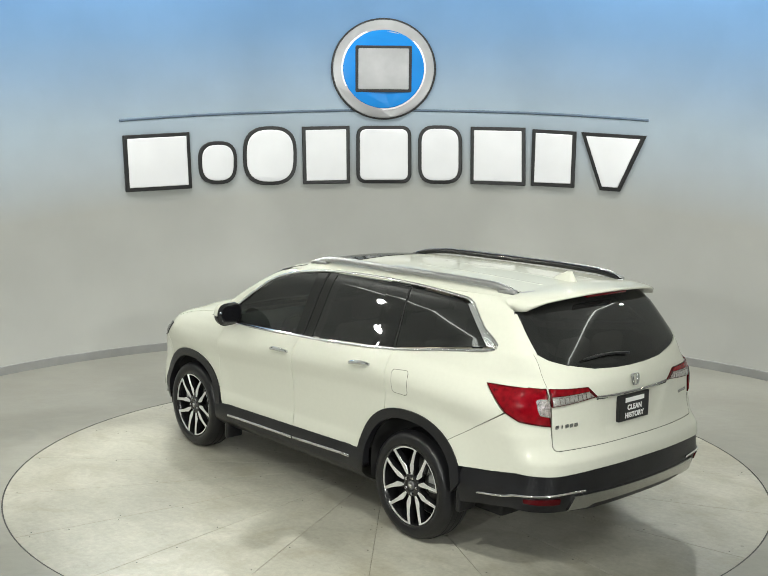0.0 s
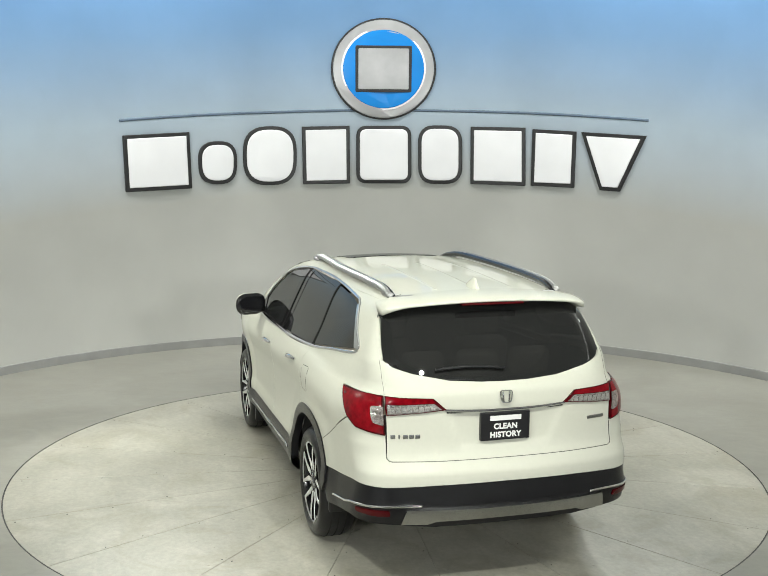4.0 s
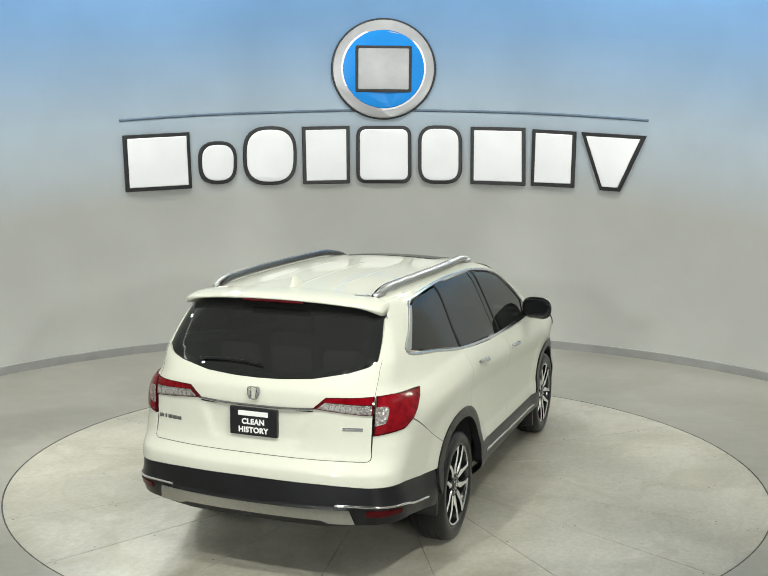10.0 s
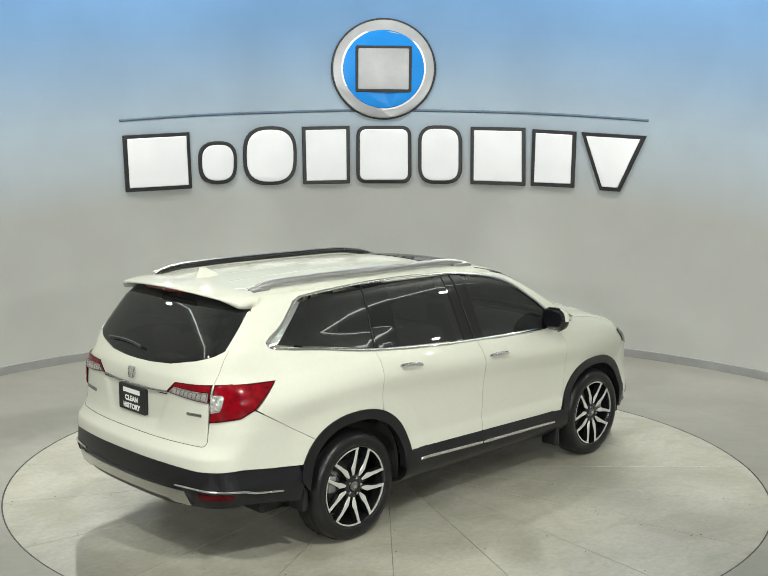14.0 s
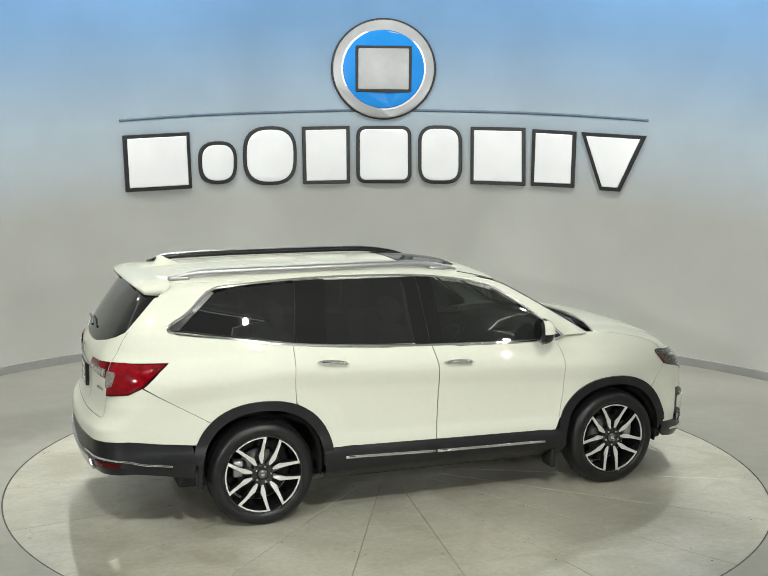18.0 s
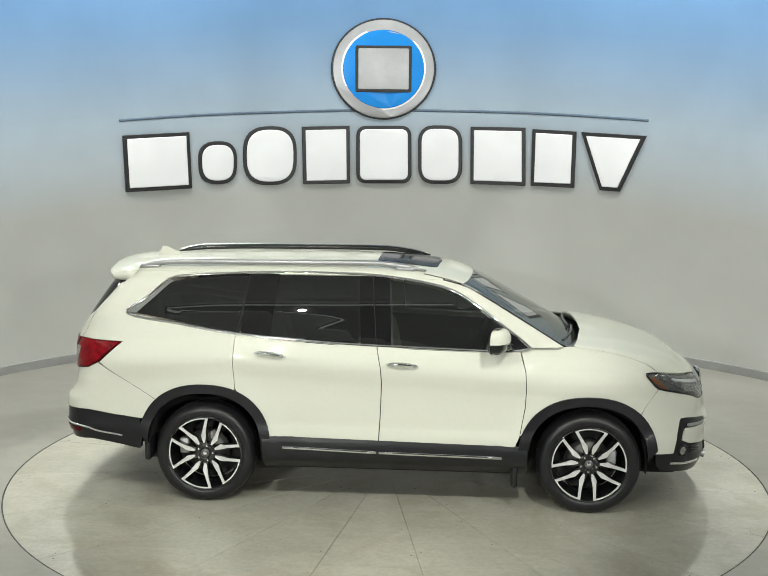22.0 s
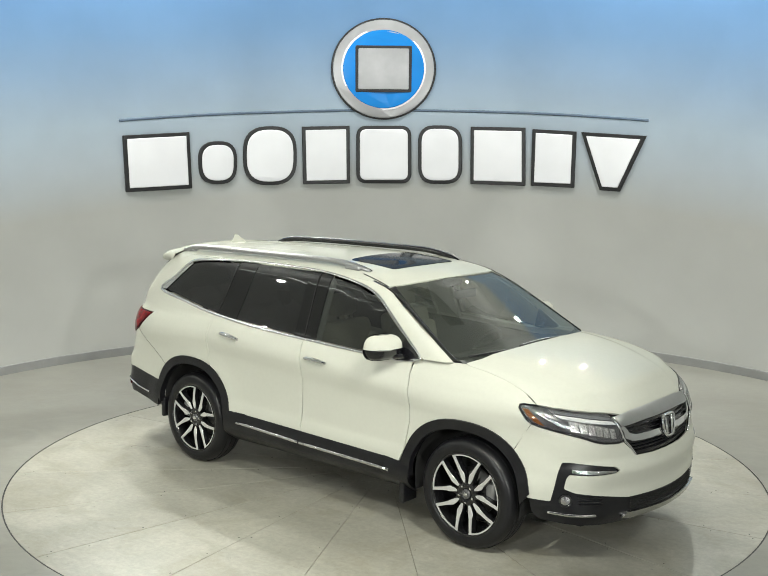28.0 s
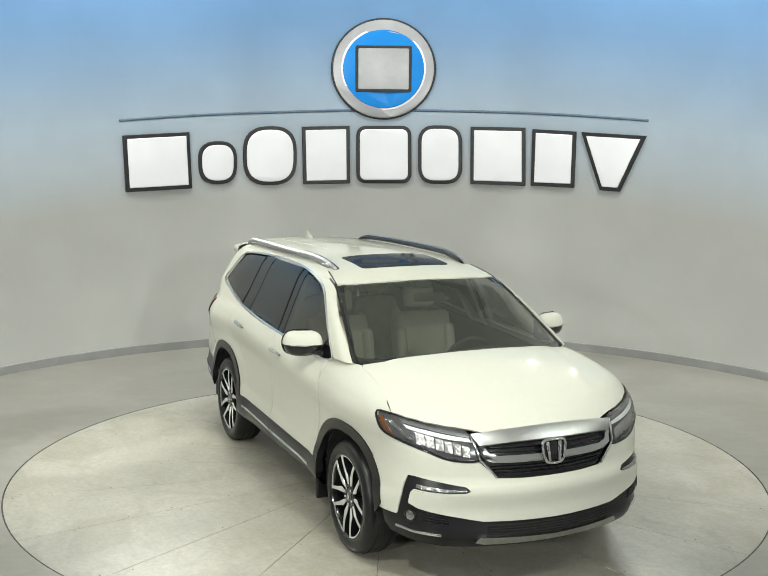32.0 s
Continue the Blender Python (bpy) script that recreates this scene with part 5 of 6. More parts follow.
def make_front():
    ch = Chart("front")
    white = [(0.0, 0.690), gf(0.2, 0.691), gf(0.37, 0.698), gf(0.425, 0.755), gf(0.475, 0.800), gf(0.60, 0.803), gf(0.68, 0.822), gf(0.75, 0.853), gs(2.03, 0.893), gs(1.887, 0.930), gs(1.767, 0.738), gs(1.795, 0.68), gs(1.838, 0.60), gs(1.860, 0.53), gs(1.872, 0.453), gs(2.020, 0.450), gs(2.040, 0.55), gs(2.052, 0.64), gs(2.066, 0.698), gf(0.80, 0.698), gf(0.68, 0.676), gf(0.56, 0.655), gf(0.535, 0.632), gf(0.56, 0.618), gf(0.66, 0.616), gf(0.79, 0.622), gs(2.115, 0.626), gs(2.098, 0.600), gs(2.088, 0.535), gf(0.80, 0.508), gf(0.62, 0.472), gf(0.46, 0.441), gf(0.25, 0.436), (0.0, 0.432)]
    panel("front_bumper", both(white), ch, PAINT, car, "white front bumper", grid=0.03, gap=0.0015, corner=0.010)
    low = [(0.0, 0.262), gf(0.5, 0.265), gf(0.75, 0.280), gs(2.02, 0.300), gs(1.93, 0.318), gs(1.895, 0.36), gs(1.885, 0.45), gs(1.985, 0.46), gs(2.045, 0.62), gs(2.060, 0.712), gf(0.78, 0.715), gf(0.57, 0.665), gf(0.52, 0.60), gf(0.45, 0.52), (0.0, 0.50)]
    lb = panel("lower_bumper", both(low), ch, BLACK, car, "grained black lower bumper", gap=0, lift=-0.012, thick=0.05, grid=0.035)
    intake = [(0.0, 0.348), gf(0.44, 0.352), gf(0.43, 0.425), (0.0, 0.418)]
    panel("intake_mesh", both(intake), ch, UNDER, lb, "dark lower intake", gap=0, lift=-0.009, thick=0.02)
    for z in (0.362, 0.378, 0.394, 0.410):
        strip("intake_slat", ch, [gf(-0.43, z + 0.003), gf(-0.2, z), (0.0, z), gf(0.2, z), gf(0.43, z + 0.003)], 0.003, 0.006, UNDER, lb, lift=-0.007, n=3)
    skid = [(0.0, 0.300), gf(0.45, 0.304), gf(0.505, 0.318), gf(0.475, 0.348), (0.0, 0.335)]
    panel("skid_plate", both(skid), ch, SATIN, car, "satin silver front skid plate", gap=0, lift=0.012, thick=0.03, grid=0.03)
    for s in (-1, 1):
        m = lambda q: (q[0] * s, q[1])
        fb = [m(q) for q in (gf(0.558, 0.634), gf(0.66, 0.643), gf(0.79, 0.655), gs(2.125, 0.655), gs(2.125, 0.638), gf(0.79, 0.630), gf(0.66, 0.623), gf(0.565, 0.624))]
        panel("marker_lamp", fb, ch, REFLECTOR, car, "clear slim running lamp", gap=0, lift=-0.004, thick=0.01, grid=0.02)
        strip("bumper_strip", ch, [m(gs(2.0, 0.372)), m(gs(2.06, 0.366)), m(gf(0.82, 0.360)), m(gf(0.69, 0.354))], 0.010, 0.008, CHROME, car, "bright chrome bumper strip", lift=-0.008)
        p = ch.place([m(gf(0.835, 0.458))])[0]
        nr = ch.normal(p[None])[0]
        mx = Vector(nr).to_track_quat("Z", "Y").to_matrix().to_4x4()
        mm = Matrix.Translation(p - nr * 0.004) @ mx
        v, f = lathe([(0.042, -0.02), (0.042, 0.004), (0.036, 0.006), (0.030, 0.001)], 24, "z")
        fr = mesh_ob("fog_lamp", [mm @ Vector(q) for q in v], f, GLOSSBLACK, car, "round fog lamp in a black bezel")
        v, f = lathe([(0.030, 0.000), (0.021, 0.004), (0.001, 0.007)], 24, "z")
        mesh_ob("fog_lens", [mm @ Vector(q) for q in v], f, REFLECTOR, fr, "bright fog lens")
        for k in range(4):
            z = 0.435 + 0.017 * k
            strip("fog_grille", ch, [m(gf(0.785, z)), m(gf(0.72, z - 0.006)), m(gf(0.65, z - 0.016))], 0.0035, 0.006, GLOSSBLACK, lb, "gloss black grille bar", lift=-0.008, n=3)
        # head lamp
        edge_in = [gf(0.502, 0.950), gf(0.470, 0.87), gf(0.478, 0.806)]
        low_e = [gf(0.60, 0.808), gf(0.68, 0.827), gf(0.75, 0.858), gs(2.03, 0.898), gs(1.892, 0.935), gs(1.835, 0.985), gs(1.797, 1.038)]
        top_e = [gf(0.865, 1.036), gf(0.81, 1.022), gf(0.72, 1.003), gf(0.62, 0.986), gf(0.52, 0.972)]
        hl = panel("head_lamp", [m(q) for q in edge_in + low_e + top_e], ch, LAMPDARK, car, "clear LED head lamp with amber corner", gap=0.002, lift=-0.012, thick=0.04, grid=0.03)
        cov = panel("lamp_cover", [m(q) for q in edge_in + low_e + top_e], ch, LENSGLASS, hl, "clear lamp cover", gap=0.003, lift=0.004, thick=0.012, grid=0.03)
        cov.visible_shadow = False
        strip("lamp_border", ch, [m(q) for q in edge_in[1:] + low_e + top_e[:1]], 0.008, 0.005, GLOSSBLACK, hl, "black lamp border", lift=0.002, n=3)
        am = [m(q) for q in (gs(1.818, 1.022), gs(1.853, 1.019), gs(1.962, 0.924), gs(1.938, 0.928), gs(1.898, 0.948), gs(1.850, 0.986))]
        panel("amber_lens", am, ch, AMBER, hl, "amber side marker", gap=0, lift=-0.004, thick=0.006, grid=0.03)
        upper = [m(q) for q in (gf(0.84, 1.018), gf(0.72, 0.992), gf(0.60, 0.968), gf(0.52, 0.950), gf(0.517, 0.934), gf(0.61, 0.951), gf(0.73, 0.976), gf(0.835, 1.001))]
        panel("light_bar", upper, ch, LAMPGREY, hl, "smoked upper light bar", gap=0, lift=-0.002, thick=0.012, grid=0.02)
        lower = [m(q) for q in (gf(0.835, 0.995), gf(0.725, 0.971), gf(0.61, 0.946), gf(0.517, 0.929), gf(0.495, 0.908), gf(0.62, 0.925), gf(0.74, 0.950), gf(0.825, 0.974))]
        panel("light_guide", lower, ch, LIGHTBAR, hl, "frosted light guide", gap=0, lift=-0.001, thick=0.012, grid=0.02)
        post = [m(q) for q in (gf(0.895, 1.008), gf(0.872, 1.006), gf(0.805, 0.915), gf(0.830, 0.915))]
        panel("chrome_post", post, ch, REFLECTOR, hl, "mirrored lamp post", gap=0, lift=-0.003, thick=0.01, grid=0.02)
        for k in range(6):
            y0 = 0.525 + 0.046 * k
            zc = 0.858 + 0.0125 * k
            cell = [m(q) for q in (gf(y0, zc - 0.034), gf(y0 + 0.040, zc - 0.028), gf(y0 + 0.036, zc + 0.038), gf(y0 - 0.004, zc + 0.028))]
            panel("led_cell", cell, ch, LAMPCELL, hl, "bright LED cell", gap=0, lift=-0.004, thick=0.008, grid=0.02, dome=0.004)
    # grille
    back_p = [(0.0, 0.688), gf(0.37, 0.695), gf(0.43, 0.76), gf(0.485, 0.81), gf(0.51, 0.955), gf(0.3, 0.972), (0.0, 0.978)]
    gr = panel("grille", both(back_p), ch, GLOSSBLACK, car, "black grille with chrome bars", gap=0, lift=-0.03, thick=0.01)
    bar = [(0.0, 0.902), gf(0.25, 0.900), gf(0.462, 0.890), gf(0.495, 0.950), gf(0.3, 0.966), (0.0, 0.972)]
    panel("upper_bar", both(bar), ch, GRILLECHROME, gr, "broad dark chrome bar", gap=0, lift=0.004, thick=0.03, grid=0.03, dome=0.004)
    for s in (-1, 1):
        m = lambda q: (q[0] * s, q[1])
        wing = [m(q) for q in (gf(0.07, 0.783), gf(0.30, 0.786), gf(0.40, 0.793), gf(0.455, 0.820), gf(0.470, 0.89), gf(0.438, 0.888), gf(0.412, 0.846), gf(0.36, 0.830), gf(0.07, 0.826))]
        panel("wing_bar", wing, ch, CHROME, gr, "bright chrome wing bar", gap=0, lift=0.0, thick=0.03, grid=0.025, dome=0.004)
        edge = [m(q) for q in (gf(0.498, 0.948), gf(0.484, 0.88), gf(0.470, 0.815), gf(0.425, 0.765), gf(0.372, 0.702))]
        strip("grille_edge", ch, edge, 0.007, 0.008, CHROME, gr, "thin chrome grille edge", lift=0.002)
    for z in (0.715, 0.735, 0.755):
        w = 0.36 + (z - 0.70) * 0.7
        strip("grille_slat", ch, [gf(-w, z + 0.004), gf(-w / 2, z), (0.0, z - 0.002), gf(w / 2, z), gf(w, z + 0.004)], 0.004, 0.010, BLACK, gr, lift=-0.018, n=3)
    for z in (0.850, 0.876):
        strip("grille_slat", ch, [gf(-0.40, z + 0.004), gf(-0.2, z), (0.0, z - 0.002), gf(0.2, z), gf(0.40, z + 0.004)], 0.004, 0.010, BLACK, gr, lift=-0.018, n=3)
    em = Matrix.Translation((2.358, 0, 0.832)) @ Matrix(((0, 0, 1, 0), (1, 0, 0, 0), (0, 1, 0, 0), (0, 0, 0, 1))) @ pose(0, 0, 0, -9)
    part("badge_plate", bm_box(-0.078, 0.078, -0.066, 0.066, -0.03, 0.003, 0.02, 3, em), GLOSSBLACK, gr, "gloss black badge plate")
    ring = rounded([(-0.062, -0.070), (0.062, -0.070), (0.088, 0.070), (-0.088, 0.070)], 0.045, 5)
    nz = em.to_3x3() @ Vector((0, 0, 1))
    v, f = tube([em @ Vector((x, y, 0.008)) for x, y in list(ring) + [ring[0]]], 0.009, 0.010, 8, [nz] * (len(ring) + 1))
    bd = mesh_ob("badge_frame", v, f, CHROME, gr, "plain chrome badge frame")
    for s in (-1, 1):
        v, f = tube([em @ Vector((s * 0.033, -0.058, 0.008)), em @ Vector((s * 0.044, 0.058, 0.008))], 0.012, 0.010, 8, [nz] * 2)
        mesh_ob("badge_bar", v, f, CHROME, bd)


make_front()


def make_mirrors():
    for s in (-1, 1):
        def shell(zlo, zhi, grow, back):
            v, f = [], []
            rings, seg = 12, 28
            for i in range(rings + 1):
                t = i / rings
                z = zlo + (zhi - zlo) * t
                drop = 0.016
                zn = min(1, abs((z - 1.288) / (0.090 * grow)))
                r = max(0.02, 1 - zn ** 2.3) ** (1 / 2.3)
                for k in range(seg):
                    a = 2 * math.pi * k / seg
                    c, sn = math.cos(a), math.sin(a)
                    px = 0.080 * grow * math.copysign(abs(c) ** 0.75, c) * r
                    px = max(px, back)
                    py = 0.130 * grow * math.copysign(abs(sn) ** 0.7, sn) * (0.3 + 0.7 * r)
                    v.append((0.735 + px - 0.035 * (py / 0.13), s * (1.018 + py), z - drop))
            for i in range(rings):
                for k in range(seg):
                    q = (i * seg + k, i * seg + (k + 1) % seg, (i + 1) * seg + (k + 1) % seg, (i + 1) * seg + k)
                    f.append(q if s > 0 else q[::-1])
            f.append(tuple(range(seg))[::-1])
            f.append(tuple(rings * seg + k for k in range(seg)))
            return v, f
        v, f = shell(1.284, 1.377, 1.0, -0.038)
        cap = mesh_ob("door_mirror", v, f, PAINT, car, "white door mirror cap over a black shell")
        v, f = shell(1.200, 1.374, 0.975, -0.052)
        rim_v, rim_f = shell(1.196, 1.380, 1.03, -0.055)
        rim_v = [(min(x, 0.706 - 0.035 * ((abs(y) - 1.018) / 0.13)), y, z) for x, y, z in rim_v]
        mesh_ob("mirror_rim", rim_v, rim_f, GLOSSBLACK, cap, "gloss black mirror rim")
        mesh_ob("mirror_shell", v, f, GLOSSBLACK, cap, "gloss black mirror shell")
        v, f = [], []
        for k in range(28):
            a = 2 * math.pi * k / 28
            c, sn = math.cos(a), math.sin(a)
            py, pz = 0.108 * math.copysign(abs(sn) ** 0.6, sn), 0.068 * math.copysign(abs(c) ** 0.6, c)
            v.append((0.681 - 0.035 * (py / 0.13), s * (1.018 + py), 1.271 + pz))
        mesh_ob("mirror_glass", v, [tuple(range(28)) if s > 0 else tuple(range(28))[::-1]], MIRROR, cap, "silvered mirror glass", smooth=False)
        v, f = tube([(0.76, s * 0.98, 1.222), (0.79, s * 0.93, 1.214), (0.83, s * 0.885, 1.21)], 0.045, 0.024, 12)
        mesh_ob("mirror_arm", v, f, GLOSSBLACK, cap, "black mirror arm")
        v, f = tube([(0.817, s * 0.97, 1.264), (0.814, s * 1.04, 1.266), (0.782, s * 1.125, 1.270)], 0.006, 0.005, 8)
        mesh_ob("indicator_strip", v, f, CHROME, cap, "slim indicator strip")


make_mirrors()


def make_wheel(cx, s, phase):
    """Wheel with black alloy, five machined frames, brake disc and tyre; built about its own hub."""
    R, W = 0.375, 0.122
    prof = [(0.262, -W + 0.02), (0.278, -W + 0.004), (0.300, -W), (0.345, -W + 0.004), (0.362, -W + 0.022), (0.372, -W + 0.05), (0.375, -0.03), (0.375, 0.03), (0.372, W - 0.05), (0.362, W - 0.022), (0.345, W - 0.004), (0.318, W + 0.002), (0.30, W), (0.284, W - 0.003), (0.272, W - 0.02)]
    v, f = lathe(prof, 72)
    v = [(x, y * s, max(z, -0.3675)) for x, y, z in v]
    hub = mesh_ob("wheel", v, f if s < 0 else [q[::-1] for q in f], TYRE, car, "black road tyre on a two-tone alloy")
    hub.location = (cx, s * 0.843, 0.368)
    # tread grooves
    for yy in (-0.05, 0.0, 0.05):
        v, f = lathe([(0.3745, yy - 0.004), (0.3765, yy - 0.003), (0.3765, yy + 0.003), (0.3745, yy + 0.004)], 72)
        mesh_ob("tread_groove", [(x, y, max(z, -0.3672)) for x, y, z in v], f, UNDER, hub)
    face = s * (W - 0.012)
    v, f = lathe([(0.282, W - 0.006), (0.276, W - 0.002), (0.270, W - 0.006), (0.264, W - 0.05), (0.245, 0.0), (0.245, -0.09)], 64)
    mesh_ob("rim", [(x, y * s, z) for x, y, z in v], f, RIMBLACK, hub, "gloss black rim")
    v, f = lathe([(0.005, -0.02), (0.165, -0.02), (0.165, 0.005), (0.005, 0.005)], 48)
    mesh_ob("brake_disc", [(x, y * s, z) for x, y, z in v], f, STEEL, hub, "grey brake disc")
    cal = 1 if cx > 0 else -1
    part("brake_caliper", bm_box(cal * 0.165 - 0.035, cal * 0.165 + 0.035, s * 0.03 - 0.035, s * 0.03 + 0.035, -0.02, 0.10, 0.014, 2), CALIPER, hub, "cast grey brake caliper")
    v, f = lathe([(0.235, -0.085), (0.005, -0.085)], 32)
    mesh_ob("inner_disc", [(x, y * s, z) for x, y, z in v], f, UNDER, hub)

    def at(r, deg, out):
        a = radians(deg)
        return (r * math.cos(a), s * out, r * math.sin(a))

    def bar(sections, out0, out1, name, material, label=""):
        """Flat bar along (radius, angle, half width) sections, seen face on."""
        v, f = [], []
        for r, deg, w, o in sections:
            a = radians(deg)
            cxx, czz = r * math.cos(a), r * math.sin(a)
            tx, tz = -math.sin(a), math.cos(a)
            for sg, oo in ((-1, out0), (-0.86, out1), (0.86, out1), (1, out0)):
                v.append((cxx + tx * w * sg, s * (oo + o), czz + tz * w * sg))
        n = len(sections)
        for i in range(n - 1):
            for k in range(3):
                f.append((i * 4 + k, i * 4 + k + 1, (i + 1) * 4 + k + 1, (i + 1) * 4 + k))
        f.append((0, 1, 2, 3))
        f.append(tuple((n - 1) * 4 + k for k in range(4)))
        return mesh_ob(name, v, f, material, hub, label, smooth=False)

    for k in range(5):
        c = phase + 72 * k
        for d in (-1, 1):
            dark = [(0.055, c + d * 17, 0.022, -0.012), (0.11, c + d * 17, 0.021, -0.008), (0.16, c + d * 18.5, 0.019, 0.0), (0.21, c + d * 21.5, 0.015, 0.004), (0.266, c + d * 23.5, 0.014, 0.004)]
            bar(dark, 0.06, 0.104, "spoke", RIMBLACK, "gloss black spoke")
            cut = [(0.078, c + d * 15, 0.006, -0.010), (0.105, c + d * 15.5, 0.0145, -0.008), (0.135, c + d * 16.0, 0.0195, -0.005), (0.17, c + d * 19.0, 0.0135, 0.0), (0.215, c + d * 21.6, 0.0115, 0.004), (0.268, c + d * 23.9, 0.0105, 0.004)]
            bar(cut, 0.104, 0.1085, "spoke_face", RIMCUT, "bright machined spoke face")
        v, f = [], []
        n = 12
        for i in range(n + 1):
            a = c - 26 + 52 * i / n
            for r in (0.2600, 0.2720):
                v.append(at(r, a, 0.1135))
            v.append(at(0.2600, a, 0.106))
            v.append(at(0.2720, a, 0.106))
        for i in range(n):
            b, b2 = i * 4, (i + 1) * 4
            f += [(b, b + 1, b2 + 1, b2), (b + 2, b, b2, b2 + 2), (b + 1, b + 3, b2 + 3, b2 + 1)]
        mesh_ob("rim_lip", v, f, RIMCUT, hub, "bright machined rim lip", smooth=False)
    v, f = lathe([(0.078, 0.03), (0.078, 0.088), (0.070, 0.096), (0.040, 0.098), (0.036, 0.092), (0.001, 0.092)], 36)
    mesh_ob("hub", [(x, y * s, z) for x, y, z in v], f, RIMBLACK, hub, "gloss black hub")
    v, f = lathe([(0.033, 0.092), (0.033, 0.100), (0.028, 0.104), (0.001, 0.105)], 24)
    mesh_ob("hub_cap", [(x, y * s, z) for x, y, z in v], f, LAMPDARK, hub, "dark centre cap with a plain badge")
    part("cap_badge", bm_box(-0.014, 0.014, s * 0.1055 - 0.002, s * 0.1055 + 0.002, -0.012, 0.012, 0.004, 2), CHROME, hub)
    for k in range(5):
        x, y, z = at(0.057, phase + 36 + 72 * k, 0.096)
        v, f = lathe([(0.0095, -0.01), (0.0095, 0.008), (0.006, 0.012), (0.001, 0.012)], 6)
        mesh_ob("lug_nut", [(a + x, b * s + y, c2 + z) for a, b, c2 in v], f, CHROME, hub, "chrome lug nut", smooth=False)


make_wheel(1.41, -1, 88)
make_wheel(-1.41, -1, 110)
make_wheel(1.41, 1, 96)
make_wheel(-1.41, 1, 78)


def make_inside():
    # underbody, then unseen dark boxes added to stop light through panel gaps
    part("underbody", bm_box(-1.95, 2.1, -0.62, 0.62, 0.215, 0.46, 0.03, 2), UNDER, car, "dark underbody")
    part("underbody_middle", bm_box(-0.9, 0.88, -0.82, 0.82, 0.235, 0.46, 0.03, 2), UNDER, car)
    part("front_blocker", bm_box(1.25, 2.02, -0.58, 0.58, 0.40, 0.92, 0.04, 2), UNDER, car)
    part("rear_blocker", bm_box(-2.36, -1.9, -0.62, 0.62, 0.40, 0.95, 0.04, 2), UNDER, car)
    part("grille_blocker", bm_box(2.02, 2.10, -0.55, 0.55, 0.40, 0.90, 0.02, 2), UNDER, car)
    for s in (-1, 1):
        ch = Chart("side", s)
        panel("door_trim", [(-0.86, 0.46), (0.80, 0.46), (0.90, 0.80), (0.88, 1.14), (0.4, 1.16), (-0.48, 1.19), (-1.18, 1.23), (-1.9, 1.33), (-2.1, 1.30), (-2.1, 1.10), (-1.95, 1.0), (-0.95, 0.93)], ch, TRIMGREY, car, "grey inner door trim", gap=0, lift=-0.045, thick=0.01, grid=0.08)
        panel("pillar_trim", [(-0.27, 1.2), (-0.02, 1.2), (-0.05, 1.66), (-0.30, 1.67)], ch, HEADLINER, car, "beige inner pillar trim", gap=0, lift=-0.035, thick=0.03, grid=0.08)
    ro = Chart("roof")
    panel("headliner", [(0.40, -0.58), (0.46, 0.0), (0.40, 0.58), (-2.0, 0.56), (-2.0, -0.56)], ro, HEADLINER, car, "beige headliner", gap=0, lift=-0.03, thick=0.01, grid=0.15)
    # dashboard
    v = []
    ys = np.linspace(-0.74, 0.74, 19)
    prof = [(1.20, 1.165), (1.02, 1.165), (0.86, 1.145), (0.74, 1.11), (0.70, 1.05), (0.74, 0.85), (0.80, 0.60)]
    for y in ys:
        hump = 0.035 * math.exp(-((y - 0.37) / 0.16) ** 2)
        for i, (x, z) in enumerate(prof):
            v.append((x + 0.02 * math.cos(3 * y), y, z + (hump if i in (2, 3) else 0)))
    n = len(prof)
    f = [(i * n + k, i * n + k + 1, (i + 1) * n + k + 1, (i + 1) * n + k) for i in range(len(ys) - 1) for k in range(n - 1)]
    mesh_ob("dashboard", v, f, TRIMGREY, car, "dark grey dashboard")
    part("centre_console", bm_box(-0.25, 0.78, -0.13, 0.13, 0.45, 0.86, 0.05, 3), TRIMGREY, car, "dark centre console")
    # steering wheel
    m = pose(0.60, 0.37, 1.04, 0, -62, 0)
    v, f = [], []
    seg, sec = 36, 8
    for i in range(seg):
        a = 2 * math.pi * i / seg
        for k in range(sec):
            b = 2 * math.pi * k / sec
            r = 0.182 + 0.016 * math.cos(b)
            v.append(m @ Vector((r * math.cos(a), r * math.sin(a), 0.016 * math.sin(b))))
    for i in range(seg):
        for k in range(sec):
            f.append((i * sec + k, ((i + 1) % seg) * sec + k, ((i + 1) % seg) * sec + (k + 1) % sec, i * sec + (k + 1) % sec))
    st = mesh_ob("steering_wheel", v, f, TRIMGREY, car, "black leather steering wheel")
    part("airbag_pad", bm_box(-0.065, 0.065, -0.08, 0.08, -0.03, 0.025, 0.025, 3, m), TRIMGREY, st)
    for a in (0, 180, 90):
        part("wheel_spoke", bm_box(0.05, 0.17, -0.02, 0.02, -0.012, 0.012, 0.006, 2, m @ pose(0, 0, 0, 0, 0, a + 90)), SATIN if a != 90 else TRIMGREY, st)

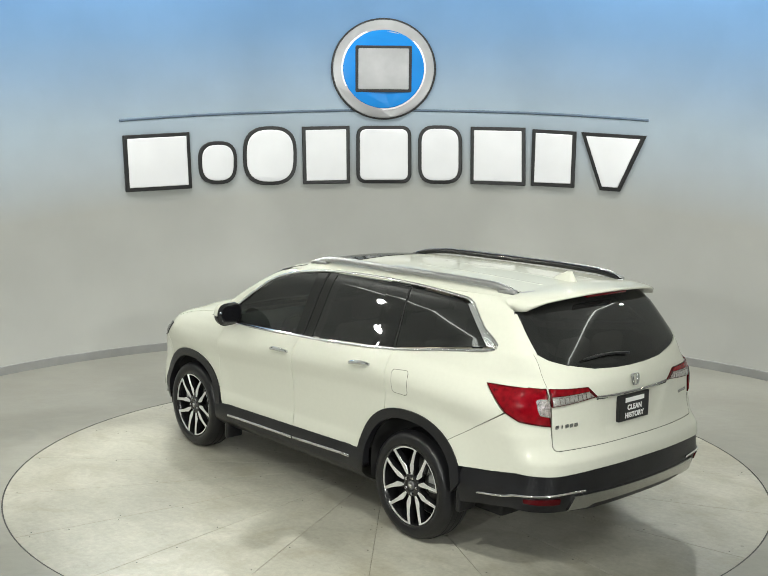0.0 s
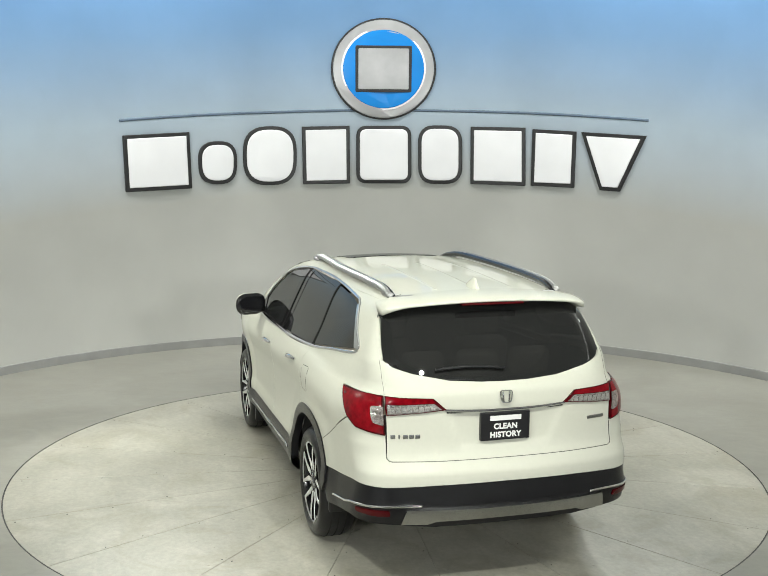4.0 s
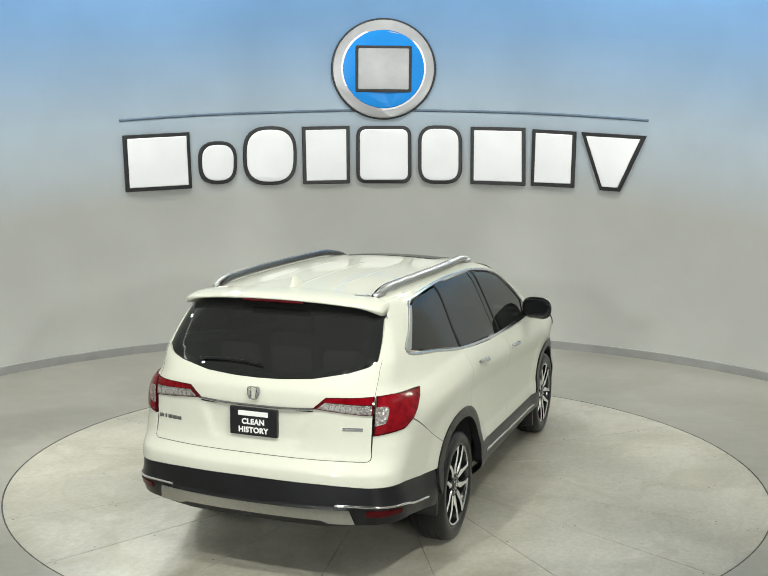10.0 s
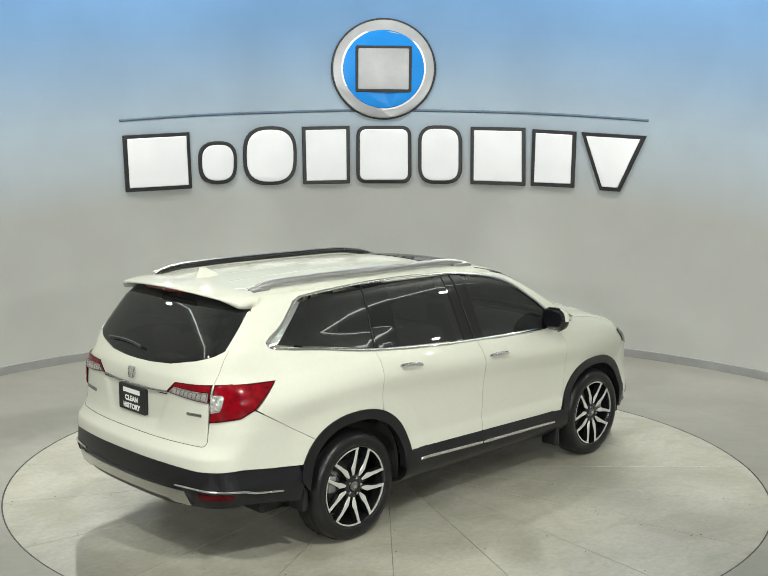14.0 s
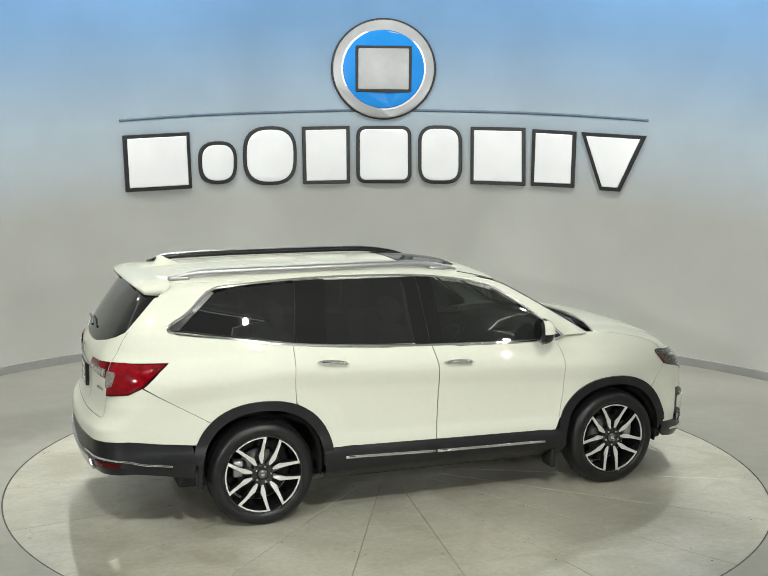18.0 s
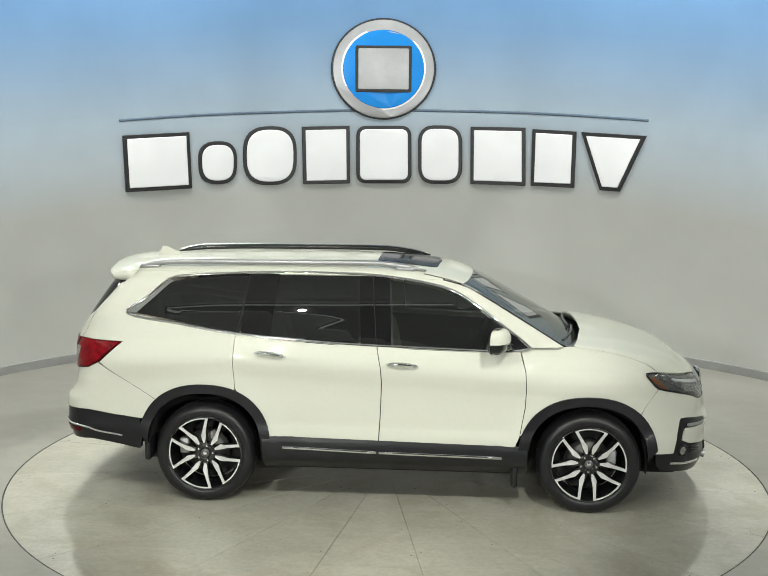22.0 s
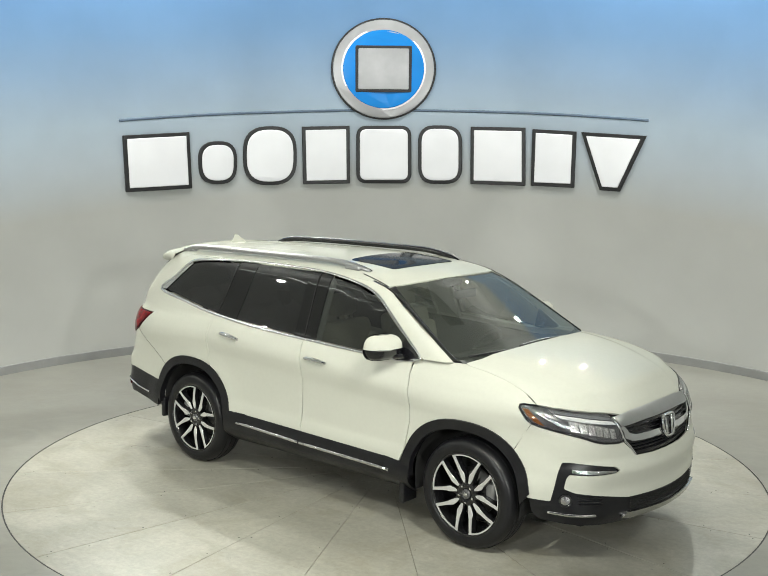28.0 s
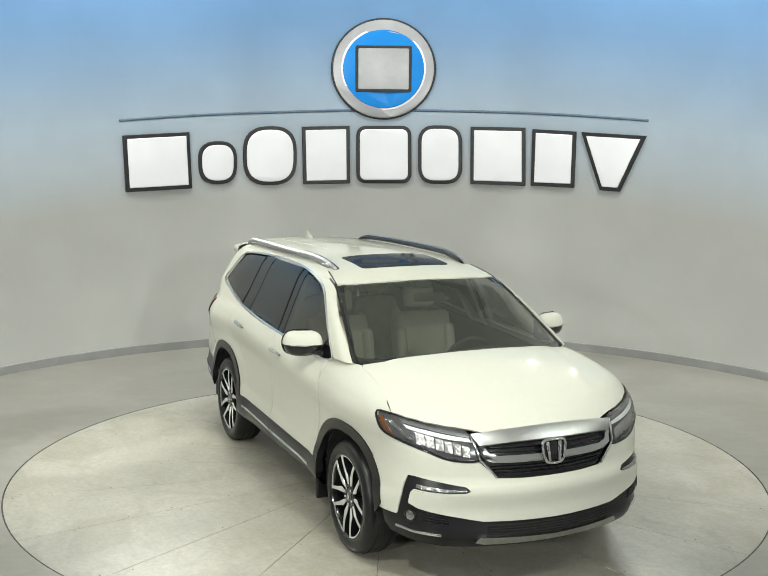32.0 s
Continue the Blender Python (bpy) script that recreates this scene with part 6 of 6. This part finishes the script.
    def seat(x, y, w, lean=12, heads=1, back=0.62):
        base_m = pose(x, y, 0.55)
        b = bm_box(-0.26, 0.28, -w / 2, w / 2, 0.0, 0.17, 0.06, 3, base_m)
        st = part("seat", b, LEATHER, car, "cream leather seat")
        bm2 = pose(x - 0.24, y, 0.66, 0, -lean, 0)
        part("backrest", bm_box(-0.07, 0.08, -w / 2 + 0.01, w / 2 - 0.01, 0.0, back, 0.055, 3, bm2), LEATHER, st, "cream leather backrest")
        for sgn in (-1, 1):
            part("side_bolster", bm_box(0.02, 0.13, sgn * (w / 2 - 0.05) - 0.045, sgn * (w / 2 - 0.05) + 0.045, 0.05, back - 0.12, 0.04, 3, bm2), LEATHER, st)
        for h in range(heads):
            yy = 0 if heads == 1 else (-w / 2 + w * (h + 0.5) / heads)
            part("head_restraint", bm_box(-0.045, 0.065, yy - 0.135, yy + 0.135, back + 0.035, back + 0.215, 0.045, 3, bm2), LEATHER, st, "cream head restraint")
            for q in (-0.06, 0.06):
                part("restraint_post", bm_box(0.0, 0.014, yy + q - 0.007, yy + q + 0.007, back - 0.02, back + 0.06, 0.0, 1, bm2), CHROME, st)
    seat(0.12, 0.37, 0.54)
    seat(0.12, -0.37, 0.54)
    seat(-0.80, 0.36, 0.44)
    seat(-0.80, -0.36, 0.44)
    seat(-1.62, 0.0, 1.10, 14, 3, 0.50)
    # inner mirror and camera housing behind the screen
    part("inner_mirror", bm_box(0.66, 0.69, -0.125, 0.125, 1.50, 1.565, 0.012, 3), TRIMGREY, car, "black inner mirror")
    part("sensor_housing", bm_box(0.50, 0.60, -0.07, 0.07, 1.585, 1.635, 0.02, 2), TRIMGREY, car, "black sensor housing")


make_inside()


# ---- what moves ----
def motions():
    rows_t, rows_c = [], []
    for k in range(33):
        a = TURN0 + RATE * k
        r = radians(a)
        rows_t.append((float(k), pose(0, 0, 0, 0, 0, a)))
        rows_c.append((float(k), pose(CAR_X * math.cos(r) - CAR_Y * math.sin(r), CAR_X * math.sin(r) + CAR_Y * math.cos(r), 0, 0, 0, a)))
    walk(turntable, rows_t)
    walk(car, rows_c)


motions()
